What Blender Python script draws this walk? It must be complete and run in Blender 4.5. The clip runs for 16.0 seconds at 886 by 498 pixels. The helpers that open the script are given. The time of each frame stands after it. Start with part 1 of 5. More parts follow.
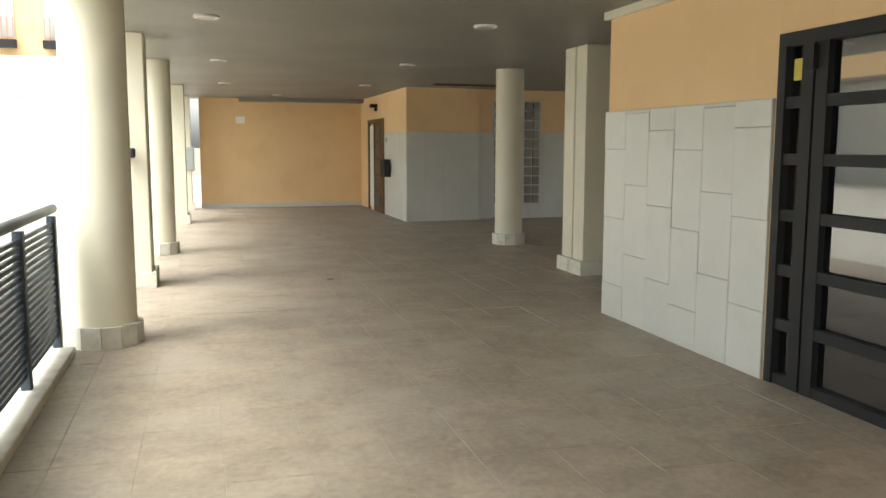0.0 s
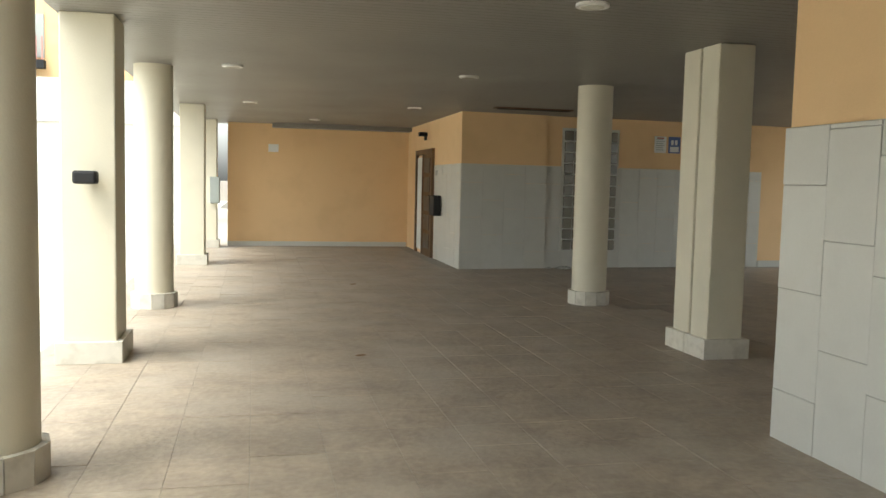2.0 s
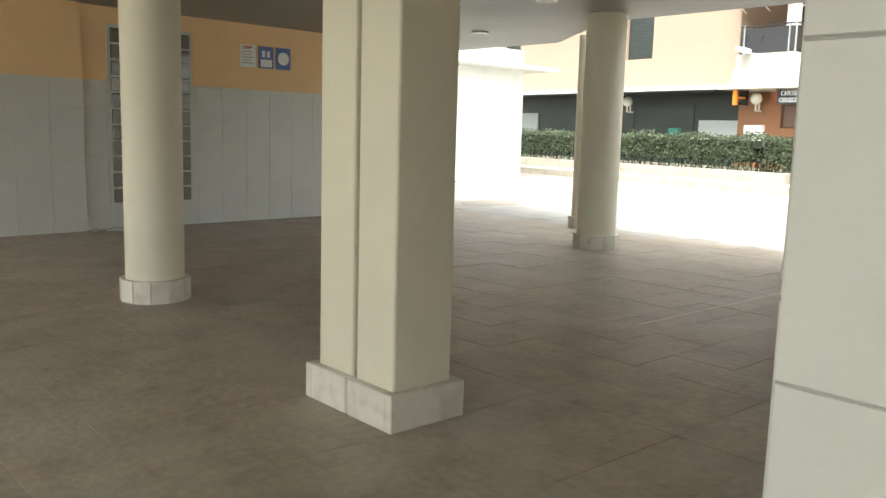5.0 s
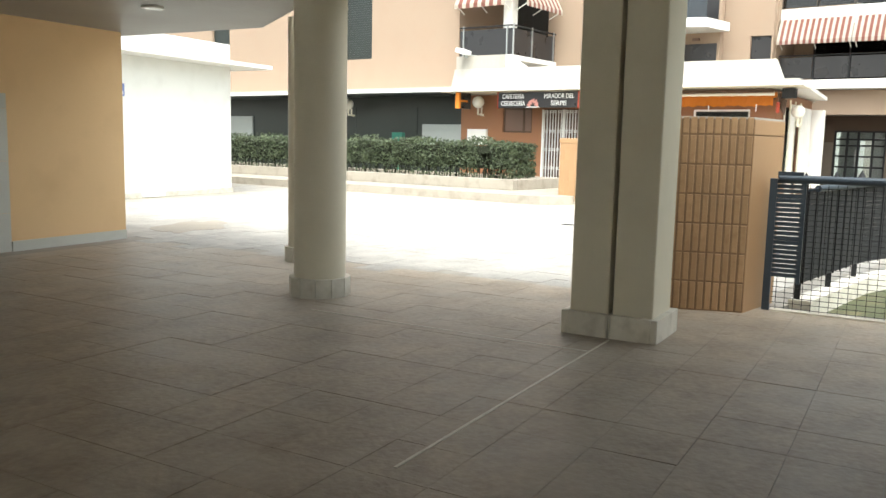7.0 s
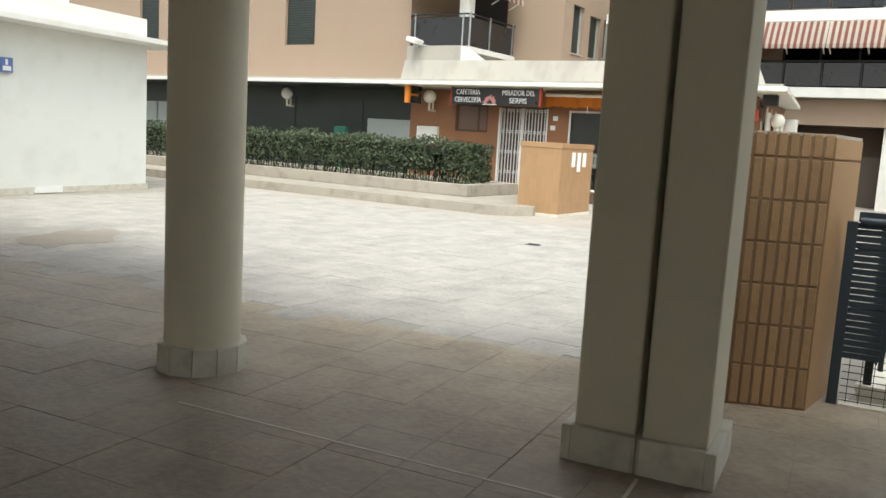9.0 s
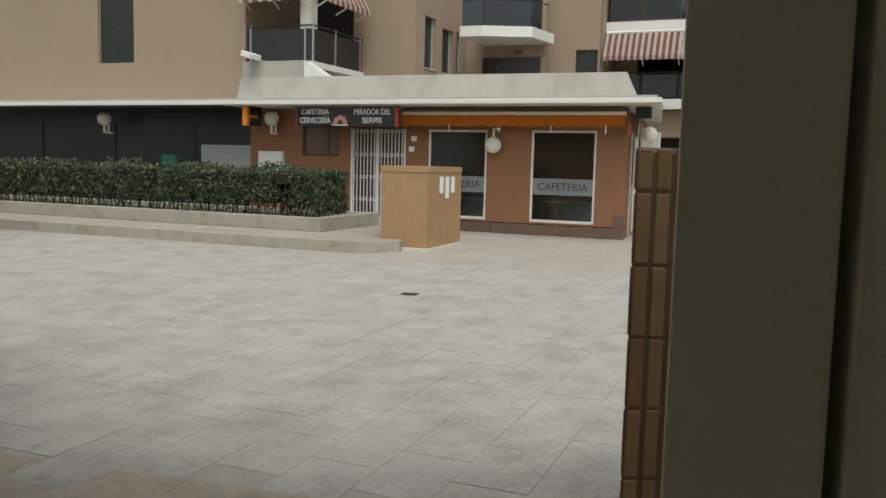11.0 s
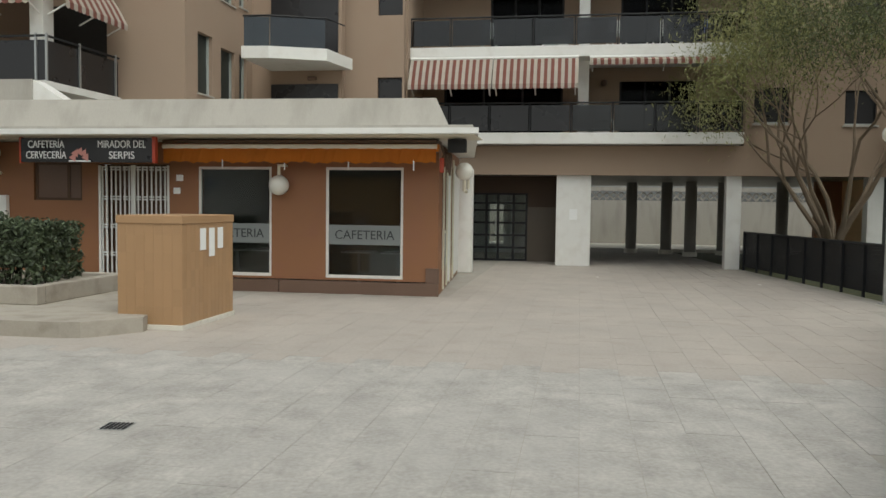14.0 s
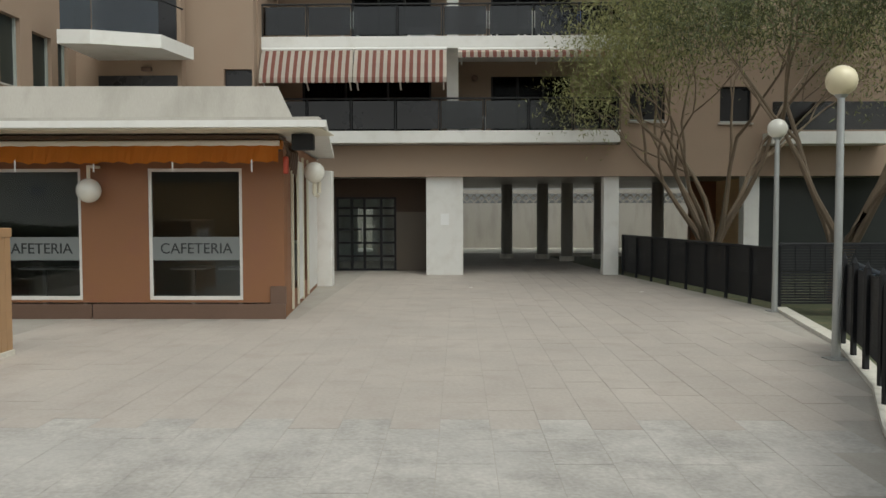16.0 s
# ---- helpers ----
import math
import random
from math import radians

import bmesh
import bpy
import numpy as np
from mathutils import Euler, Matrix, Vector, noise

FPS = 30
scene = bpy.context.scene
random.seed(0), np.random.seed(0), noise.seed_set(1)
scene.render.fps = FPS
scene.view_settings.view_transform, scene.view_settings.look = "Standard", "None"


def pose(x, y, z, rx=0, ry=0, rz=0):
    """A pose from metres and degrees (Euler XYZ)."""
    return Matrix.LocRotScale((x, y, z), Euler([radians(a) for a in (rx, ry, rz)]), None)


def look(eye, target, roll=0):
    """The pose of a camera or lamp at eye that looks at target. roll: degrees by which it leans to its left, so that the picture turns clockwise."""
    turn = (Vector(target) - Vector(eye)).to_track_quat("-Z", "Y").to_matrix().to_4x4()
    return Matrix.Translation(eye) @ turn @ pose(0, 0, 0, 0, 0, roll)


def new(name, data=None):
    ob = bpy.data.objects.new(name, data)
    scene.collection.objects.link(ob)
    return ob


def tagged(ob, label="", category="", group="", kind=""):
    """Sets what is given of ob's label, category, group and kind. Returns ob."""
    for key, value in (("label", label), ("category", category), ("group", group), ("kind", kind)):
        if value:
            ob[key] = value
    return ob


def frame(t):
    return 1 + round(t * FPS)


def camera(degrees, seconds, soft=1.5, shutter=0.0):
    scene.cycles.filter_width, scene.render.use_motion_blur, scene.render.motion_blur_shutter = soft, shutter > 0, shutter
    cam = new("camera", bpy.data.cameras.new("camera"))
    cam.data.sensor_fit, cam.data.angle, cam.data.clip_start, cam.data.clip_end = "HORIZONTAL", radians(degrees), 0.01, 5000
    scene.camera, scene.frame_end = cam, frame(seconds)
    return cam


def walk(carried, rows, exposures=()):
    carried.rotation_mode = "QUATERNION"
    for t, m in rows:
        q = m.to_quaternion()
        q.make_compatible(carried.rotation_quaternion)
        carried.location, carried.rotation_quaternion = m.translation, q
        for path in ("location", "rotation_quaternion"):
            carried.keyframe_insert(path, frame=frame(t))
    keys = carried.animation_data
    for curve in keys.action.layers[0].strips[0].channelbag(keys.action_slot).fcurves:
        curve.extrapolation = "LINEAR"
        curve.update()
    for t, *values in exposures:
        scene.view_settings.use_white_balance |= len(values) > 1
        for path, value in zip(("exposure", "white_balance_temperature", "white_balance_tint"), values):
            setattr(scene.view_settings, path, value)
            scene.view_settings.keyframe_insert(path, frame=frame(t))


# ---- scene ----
cam = camera(56.0, 16.0)
PATH = [
    (0, (-2.743, -0.155, 1.521), (-2.2, 1.754, 1.277), 0.1),
    (0.5, (-2.625, 0.444, 1.482), (-2.125, 2.367, 1.256), 0.2),
    (1, (-2.533, 1.102, 1.462), (-2.091, 3.045, 1.284), 0.5),
    (1.5, (-2.427, 1.692, 1.474), (-1.965, 3.628, 1.28), 0.8),
    (2, (-2.285, 2.394, 1.462), (-1.842, 4.338, 1.306), 1.3),
    (2.5, (-2.231, 3.003, 1.483), (-1.661, 4.905, 1.243), 2.3),
    (3, (-2.079, 3.726, 1.441), (-1.391, 5.589, 1.208), 4.0),
    (3.5, (-1.762, 4.393, 1.441), (-0.923, 6.187, 1.162), 2.8),
    (4, (-1.438, 4.994, 1.401), (-0.426, 6.696, 1.114), 3.4),
    (4.5, (-1.044, 5.554, 1.331), (0.16, 7.128, 1.059), 3.1),
    (5, (-0.682, 6.027, 1.329), (0.632, 7.508, 1.048), 1.6),
    (5.2, (-0.55, 6.151, 1.359), (0.828, 7.574, 1.08), 3.3),
    (7.3, (1.637, 7.771, 1.408), (3.381, 8.713, 1.146), 1.7),
    (7.5, (1.827, 7.888, 1.438), (3.579, 8.816, 1.174), 3.0),
    (8, (2.368, 8.219, 1.474), (4.177, 9.038, 1.232), 3.6),
    (8.5, (2.847, 8.456, 1.484), (4.628, 9.326, 1.217), 3.4),
    (11, (5.427, 9.757, 1.573), (7.341, 10.294, 1.370), 1.4),
    (11.5, (6.048, 9.977, 1.599), (7.998, 10.373, 1.418), 0.6),
    (12, (6.669, 10.039, 1.644), (8.621, 10.431, 1.466), 0.8),
    (12.5, (7.169, 10.118, 1.653), (9.136, 10.453, 1.522), 0.7),
    (13, (7.733, 10.119, 1.664), (9.707, 10.391, 1.491), -0.1),
    (13.5, (8.202, 10.101, 1.723), (10.192, 10.226, 1.568), 1.1),
    (14, (8.776, 10.059, 1.71), (10.77, 10.156, 1.603), 0.7),
    (14.5, (9.16, 9.964, 1.708), (11.156, 9.909, 1.589), 2.4),
    (15, (9.722, 9.841, 1.689), (11.713, 9.701, 1.571), -0.0),
    (15.5, (10.221, 9.719, 1.73), (12.207, 9.505, 1.628), 0.9),
    (16, (10.8, 9.648, 1.729), (12.789, 9.459, 1.634), -0.1),
]
walk(cam, [(t, look(eye, target, roll)) for t, eye, target, roll in PATH], exposures=((0, 0.95, 6500, 3), (1.5, 0.75, 6500, 3), (2.5, 0.9, 6500, 3), (3.5, 1.15, 6500, 3), (5.2, 1.3, 6500, 3), (7.3, 0.8, 6500, 3), (8.7, 0.3, 6500, 3), (10.8, -0.82, 6500, 3), (16, -0.92, 6500, 3)))

# ---- light ----
SUN_EL, SUN_AZ = radians(60), radians(240)
world = bpy.data.worlds.new("sky")
scene.world = world
world.use_nodes = True
wn = world.node_tree
sky = wn.nodes.new("ShaderNodeTexSky")
sky.sky_type, sky.sun_disc = "NISHITA", False
sky.sun_elevation, sky.sun_rotation = SUN_EL, SUN_AZ
sky.dust_density, sky.air_density, sky.ozone_density = 4.0, 1.0, 1.0
pale = wn.nodes.new("ShaderNodeHueSaturation")
pale.inputs["Saturation"].default_value = 0.25
pale.inputs["Value"].default_value = 2.25
wn.links.new(sky.outputs[0], pale.inputs["Color"])
wn.links.new(pale.outputs[0], wn.nodes["Background"].inputs["Color"])
wn.nodes["Background"].inputs["Strength"].default_value = 0.15
sun_data = bpy.data.lights.new("sun", "SUN")
sun_data.energy, sun_data.angle, sun_data.color = 0.9, radians(42), (1.0, 0.97, 0.92)
sun_ob = new("sun", sun_data)
sun_dir = Vector((math.sin(SUN_AZ) * math.cos(SUN_EL), math.cos(SUN_AZ) * math.cos(SUN_EL), math.sin(SUN_EL)))
sun_ob.matrix_world = look(sun_dir * 60, (0, 0, 0))


# ---- materials ----
def mat(name, base, rough=0.7, var=0.12, fine=30.0, coarse=1.2, bump=0.15, metal=0.0, pieces=0.0, stain=None, stain_amt=0.0, stretch=None, coat=0.0, wear=None, wear_amt=0.0):
    m = bpy.data.materials.new(name)
    m.use_nodes = True
    nt = m.node_tree
    b = nt.nodes["Principled BSDF"]
    geo = nt.nodes.new("ShaderNodeNewGeometry")
    pos = geo.outputs["Position"]
    if stretch:
        mp = nt.nodes.new("ShaderNodeMapping")
        mp.inputs["Scale"].default_value = stretch
        nt.links.new(pos, mp.inputs["Vector"])
        pos = mp.outputs[0]

    def tex(scale, detail=4.0):
        n = nt.nodes.new("ShaderNodeTexNoise")
        n.inputs["Scale"].default_value, n.inputs["Detail"].default_value = scale, detail
        nt.links.new(pos, n.inputs["Vector"])
        return n.outputs["Fac"]

    def math_node(op, a, c):
        n = nt.nodes.new("ShaderNodeMath")
        n.operation = op
        for i, v in enumerate((a, c)):
            if isinstance(v, (int, float)):
                n.inputs[i].default_value = v
            else:
                nt.links.new(v, n.inputs[i])
        return n.outputs[0]

    f1, f2 = tex(fine, 3.0), tex(coarse, 5.0)
    s = math_node("ADD", math_node("MULTIPLY", math_node("SUBTRACT", f1, 0.5), 1.3 * var), math_node("MULTIPLY", math_node("SUBTRACT", f2, 0.5), 2.2 * var))
    if pieces:
        info = nt.nodes.new("ShaderNodeObjectInfo")
        s = math_node("ADD", s, math_node("MULTIPLY", math_node("SUBTRACT", info.outputs["Random"], 0.5), pieces))
        isl = math_node("SUBTRACT", geo.outputs["Random Per Island"], 0.5)
        s = math_node("ADD", s, math_node("MULTIPLY", isl, pieces))
    val = math_node("ADD", s, 1.0)
    mul = nt.nodes.new("ShaderNodeVectorMath")
    mul.operation = "SCALE"
    mul.inputs[0].default_value = base
    nt.links.new(val, mul.inputs["Scale"])
    col = mul.outputs[0]
    if stain is not None:
        st = tex(coarse * 2.7, 6.0)
        ramp = nt.nodes.new("ShaderNodeMapRange")
        ramp.inputs["From Min"].default_value, ramp.inputs["From Max"].default_value = 0.5, 0.72
        ramp.inputs["To Max"].default_value = stain_amt
        nt.links.new(st, ramp.inputs["Value"])
        mx = nt.nodes.new("ShaderNodeMix")
        mx.data_type = "RGBA"
        nt.links.new(ramp.outputs[0], mx.inputs["Factor"])
        nt.links.new(col, mx.inputs["A"])
        mx.inputs["B"].default_value = (*stain, 1)
        col = mx.outputs["Result"]
    if wear is not None:
        wt = tex(coarse * 0.55, 8.0)
        wr = nt.nodes.new("ShaderNodeMapRange")
        wr.inputs["From Min"].default_value, wr.inputs["From Max"].default_value = 0.47, 0.68
        wr.inputs["To Max"].default_value = wear_amt
        nt.links.new(wt, wr.inputs["Value"])
        wm = nt.nodes.new("ShaderNodeMix")
        wm.data_type = "RGBA"
        nt.links.new(wr.outputs[0], wm.inputs["Factor"])
        nt.links.new(col, wm.inputs["A"])
        wm.inputs["B"].default_value = (*wear, 1)
        col = wm.outputs["Result"]
    nt.links.new(col, b.inputs["Base Color"])
    r = math_node("ADD", math_node("MULTIPLY", math_node("SUBTRACT", f2, 0.5), 0.3), rough)
    nt.links.new(r, b.inputs["Roughness"])
    b.inputs["Metallic"].default_value = metal
    b.inputs["Coat Weight"].default_value = coat
    if bump:
        bp = nt.nodes.new("ShaderNodeBump")
        bp.inputs["Strength"].default_value, bp.inputs["Distance"].default_value = bump, 0.01
        nt.links.new(f1, bp.inputs["Height"])
        nt.links.new(bp.outputs[0], b.inputs["Normal"])
    return m


def glass_mat(name, tint=(0.9, 0.95, 0.95), rough=0.02, clear=0.85, ior=1.6):
    m = bpy.data.materials.new(name)
    m.use_nodes = True
    nt = m.node_tree
    nt.nodes.remove(nt.nodes["Principled BSDF"])
    tr, gl, mix, fr = (nt.nodes.new(k) for k in ("ShaderNodeBsdfTransparent", "ShaderNodeBsdfGlossy", "ShaderNodeMixShader", "ShaderNodeFresnel"))
    tr.inputs["Color"].default_value = (*[c * clear for c in tint], 1)
    gl.inputs["Roughness"].default_value = rough
    fr.inputs["IOR"].default_value = ior
    nt.links.new(fr.outputs[0], mix.inputs[0])
    nt.links.new(tr.outputs[0], mix.inputs[1])
    nt.links.new(gl.outputs[0], mix.inputs[2])
    nt.links.new(mix.outputs[0], nt.nodes["Material Output"].inputs["Surface"])
    return m


M_SLAB = mat("stone_slab", (0.345, 0.287, 0.22), 0.5, 0.42, 22, 2.6, 0.6, pieces=0.09, stain=(0.22, 0.178, 0.134), stain_amt=0.5, wear=(0.42, 0.375, 0.31), wear_amt=0.55)
M_JOINT = mat("paving_joint", (0.335, 0.31, 0.268), 0.85, 0.25, 40, 1.1, 0.3, stain=(0.42, 0.40, 0.355), stain_amt=0.5)
M_PLAZA = mat("plaza_slab", (0.375, 0.355, 0.322), 0.75, 0.45, 26, 2.2, 0.8, pieces=0.06, stain=(0.27, 0.255, 0.228), stain_amt=0.55, wear=(0.43, 0.41, 0.375), wear_amt=0.5)
M_PLAZA_FAR = mat("smooth_plaza_slab", (0.38, 0.342, 0.298), 0.7, 0.22, 24, 0.9, 0.3, pieces=0.04, stain=(0.32, 0.275, 0.235), stain_amt=0.5)
M_EARTH = mat("bare_earth", (0.22, 0.19, 0.15), 0.95, 0.2, 12, 0.3, 0.4)
M_GRASS = mat("grass", (0.075, 0.082, 0.04), 0.9, 0.35, 60, 1.5, 0.3, stain=(0.17, 0.14, 0.07), stain_amt=0.6)
M_ORANGE = mat("apricot_render", (0.77, 0.53, 0.285), 0.8, 0.05, 90, 0.6, 0.2, stain=(0.62, 0.41, 0.21), stain_amt=0.35)
M_TILE = mat("pale_wall_tile", (0.555, 0.55, 0.505), 0.35, 0.05, 60, 1.5, 0.05, pieces=0.05, stain=(0.49, 0.485, 0.445), stain_amt=0.45)
M_GROUT = mat("dark_grout", (0.40, 0.395, 0.36), 0.9, 0.2, 60, 2, 0.2)
M_COLUMN = mat("cream_column_paint", (0.66, 0.615, 0.485), 0.5, 0.04, 70, 1.0, 0.12, stain=(0.56, 0.53, 0.42), stain_amt=0.35)
M_COLBASE = mat("pale_marble", (0.62, 0.59, 0.51), 0.45, 0.1, 25, 3, 0.1, pieces=0.12, stain=(0.4, 0.37, 0.3), stain_amt=0.6)
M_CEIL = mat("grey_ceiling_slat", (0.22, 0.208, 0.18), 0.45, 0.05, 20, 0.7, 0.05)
M_BLACK = mat("black_metal", (0.007, 0.0075, 0.009), 0.65, 0.2, 40, 2, 0.05)
M_NAVY = mat("blue_black_steel", (0.035, 0.05, 0.068), 0.45, 0.2, 40, 2, 0.05, metal=0.2)
M_STEEL = mat("galvanised_steel", (0.42, 0.43, 0.42), 0.4, 0.12, 30, 3, 0.05, metal=0.7)
M_WHITE = mat("white_paint", (0.70, 0.69, 0.65), 0.55, 0.05, 40, 1.2, 0.06, stain=(0.55, 0.52, 0.46), stain_amt=0.4)
M_WHITEWALL = mat("white_render", (0.68, 0.69, 0.65), 0.8, 0.05, 80, 0.7, 0.2, stain=(0.55, 0.55, 0.51), stain_amt=0.4)
M_CONC = mat("stained_concrete", (0.39, 0.365, 0.32), 0.85, 0.1, 40, 1.0, 0.3, stain=(0.30, 0.28, 0.24), stain_amt=0.7, stretch=(1, 1, 0.25))
M_BROWN = mat("brown_facade", (0.315, 0.232, 0.168), 0.85, 0.07, 60, 0.5, 0.2, stain=(0.31, 0.21, 0.15), stain_amt=0.35)
M_RUST = mat("terracotta_paint", (0.25, 0.112, 0.05), 0.6, 0.07, 60, 0.8, 0.12, stain=(0.24, 0.10, 0.06), stain_amt=0.4)
# brown and tile colours darkened to hold the shade of the deep entrance
M_ARCADE_SHADE = mat("arcade_shade_brown", (0.07, 0.043, 0.027), 0.7, 0.08, 50, 0.8, 0.15)
M_ARCTILE_SHADE = mat("shaded_grey_brown_tile", (0.12, 0.095, 0.07), 0.5, 0.08, 40, 1.5, 0.1)
M_PLINTH = mat("brown_tile", (0.14, 0.085, 0.06), 0.4, 0.12, 30, 2, 0.1, pieces=0.1)
M_BRICK = mat("tan_brick", (0.39, 0.245, 0.13), 0.6, 0.12, 60, 4, 0.25, pieces=0.22, stain=(0.25, 0.14, 0.07), stain_amt=0.4)
M_MORTAR = mat("brown_mortar", (0.24, 0.155, 0.09), 0.95, 0.2, 70, 4, 0.4)
M_TANTILE = mat("tan_tile", (0.37, 0.225, 0.115), 0.5, 0.07, 60, 2, 0.1, pieces=0.1)
M_DARKSHOP = mat("dark_green_panel", (0.025, 0.032, 0.028), 0.35, 0.15, 20, 1, 0.05)
M_SHUTTER = mat("grey_shutter", (0.36, 0.39, 0.37), 0.5, 0.08, 20, 1.5, 0.05)
# near-black colour that stands for the darkness of unlit rooms
M_ROOM_SHADE = mat("room_shade", (0.035, 0.033, 0.03), 0.8, 0.2, 10, 1, 0.05)
M_ROOMWALL = mat("dim_room_wall", (0.34, 0.33, 0.29), 0.8, 0.15, 10, 1, 0.05)
M_WOOD = mat("dark_wood", (0.085, 0.045, 0.022), 0.5, 0.2, 30, 3, 0.1, stretch=(8, 8, 1))
M_AWN_O = mat("orange_canvas", (0.62, 0.20, 0.02), 0.85, 0.08, 60, 1.5, 0.1)
M_AWN_R = mat("maroon_canvas", (0.31, 0.125, 0.095), 0.9, 0.08, 60, 2, 0.1)
M_AWN_W = mat("cream_canvas", (0.66, 0.60, 0.52), 0.9, 0.06, 60, 2, 0.1)
M_BARK = mat("tree_bark", (0.18, 0.135, 0.092), 0.9, 0.25, 30, 4, 0.5)
M_LEAF_DARK = mat("dark_feathery_leaf", (0.095, 0.11, 0.035), 0.7, 0.3, 20, 1.5, 0.0, pieces=0.5)
M_LEAF = mat("feathery_leaf", (0.19, 0.19, 0.07), 0.7, 0.3, 20, 1.5, 0.0, pieces=0.5)
M_HEDGE = mat("hedge_leaf", (0.075, 0.10, 0.048), 0.6, 0.3, 20, 2.5, 0.0, pieces=0.7)
# near-black: the hedge's inner shade as a colour, also used on its stems
M_TWIG_SHADE = mat("hedge_shade", (0.02, 0.025, 0.012), 0.95, 0.3, 20, 3, 0.3)
M_STEP = mat("worn_step_concrete", (0.36, 0.325, 0.272), 0.85, 0.15, 40, 1.3, 0.35, stain=(0.22, 0.19, 0.15), stain_amt=0.6)
M_DAMP = mat("damp_paving", (0.30, 0.262, 0.215), 0.6, 0.35, 26, 2.2, 0.5)
M_OLDGLOBE = mat("yellowed_globe", (0.70, 0.62, 0.42), 0.3, 0.05, 10, 3, 0.0, coat=0.2)
M_GLOBE = mat("opal_globe", (0.72, 0.70, 0.62), 0.25, 0.04, 10, 3, 0.0, coat=0.3)
M_PAPER = mat("white_paper", (0.78, 0.78, 0.76), 0.7, 0.03, 20, 4, 0.0)
M_YELLOW = mat("yellow_card", (0.65, 0.52, 0.10), 0.6, 0.05, 20, 4, 0.0)
M_BLUE = mat("blue_sign", (0.10, 0.16, 0.38), 0.5, 0.05, 20, 4, 0.0)
M_SIGNBLK = mat("black_sign", (0.018, 0.017, 0.018), 0.3, 0.1, 20, 2, 0.0)
M_SIGNRED = mat("red_sign_edge", (0.40, 0.05, 0.02), 0.4, 0.1, 20, 2, 0.0)
M_PINK = mat("pale_red_emblem", (0.55, 0.24, 0.20), 0.5, 0.1, 20, 2, 0.0)
M_GREENP = mat("green_paint", (0.016, 0.10, 0.07), 0.5, 0.1, 20, 2, 0.0)
M_FROST = mat("frosted_band", (0.20, 0.215, 0.21), 0.5, 0.05, 20, 2, 0.0)
M_LETTER = mat("dark_letter", (0.03, 0.035, 0.035), 0.5, 0.05, 20, 2, 0.0)
M_GBLOCK = mat("glass_block", (0.17, 0.155, 0.125), 0.12, 0.15, 15, 3, 0.3, coat=0.6)
M_PUTTY = mat("brown_frame_wood", (0.13, 0.075, 0.035), 0.5, 0.15, 40, 3, 0.1)
M_GLASS = glass_mat("window_glass")
M_DIM = glass_mat("dim_patio_glass", (0.35, 0.35, 0.35), 0.05, 0.5, 1.15)
M_FILM = glass_mat("mirror_film_glass", (0.5, 0.52, 0.52), 0.03, 0.5, 2.6)
M_BLUEGLASS = glass_mat("blue_balcony_glass", (0.55, 0.70, 0.85), 0.05, 0.55)
M_SMOKE = glass_mat("smoked_balcony_glass", (0.4, 0.4, 0.42), 0.05, 0.45)


# ---- mesh helpers ----
def box(bm, x0, x1, y0, y1, z0, z1, bevel=0.0):
    m = Matrix.Translation(((x0 + x1) / 2, (y0 + y1) / 2, (z0 + z1) / 2)) @ Matrix.Diagonal((x1 - x0, y1 - y0, z1 - z0, 1))
    r = bmesh.ops.create_cube(bm, size=1, matrix=m)
    if bevel:
        es = list({e for v in r["verts"] for e in v.link_edges})
        bmesh.ops.bevel(bm, geom=es, offset=bevel, segments=2, profile=0.5, affect="EDGES")
    return bm


def bx(x0, x1, y0, y1, z0, z1, bevel=0.0):
    return box(bmesh.new(), x0, x1, y0, y1, z0, z1, bevel)


def tube(bm, pts, radii, n=10, cap=True):
    rings = []
    for i, p in enumerate(pts):
        p = Vector(p)
        d = (Vector(pts[min(i + 1, len(pts) - 1)]) - Vector(pts[max(i - 1, 0)])).normalized()
        a = d.orthogonal().normalized() if abs(d.z) < 0.95 else Vector((1, 0, 0))
        a = (a - d * a.dot(d)).normalized()
        b = d.cross(a)
        r = radii[i] if isinstance(radii, (list, tuple)) else radii
        rings.append([bm.verts.new(p + (a * math.cos(k * 2 * math.pi / n) + b * math.sin(k * 2 * math.pi / n)) * r) for k in range(n)])
    for q, s in zip(rings, rings[1:]):
        for k in range(n):
            bm.faces.new((q[k], q[(k + 1) % n], s[(k + 1) % n], s[k]))
    if cap:
        bm.faces.new(rings[0][::-1])
        bm.faces.new(rings[-1])
    return bm


def prism(bm, poly, z0, z1):
    lo = [bm.verts.new((x, y, z0)) for x, y in poly]
    hi = [bm.verts.new((x, y, z1)) for x, y in poly]
    n = len(poly)
    bm.faces.new(lo[::-1])
    bm.faces.new(hi)
    for i in range(n):
        bm.faces.new((lo[i], lo[(i + 1) % n], hi[(i + 1) % n], hi[i]))
    return bm


def sphere(c, r, seg=24):
    bm = bmesh.new()
    bmesh.ops.create_uvsphere(bm, u_segments=seg, v_segments=seg // 2, radius=r, matrix=Matrix.Translation(c))
    return bm


def to_mesh(name, bm, material, smooth=False):
    me = bpy.data.meshes.new(name)
    bmesh.ops.recalc_face_normals(bm, faces=bm.faces)
    bm.to_mesh(me)
    bm.free()
    me.materials.append(material)
    if smooth:
        me.polygons.foreach_set("use_smooth", [True] * len(me.polygons))
        me.set_sharp_from_angle(angle=radians(40))
    return me


def part(name, bm, material, parent, label="", smooth=False):
    ob = new(name, to_mesh(name, bm, material, smooth))
    ob.parent = parent
    if label:
        tagged(ob, label)
    return ob


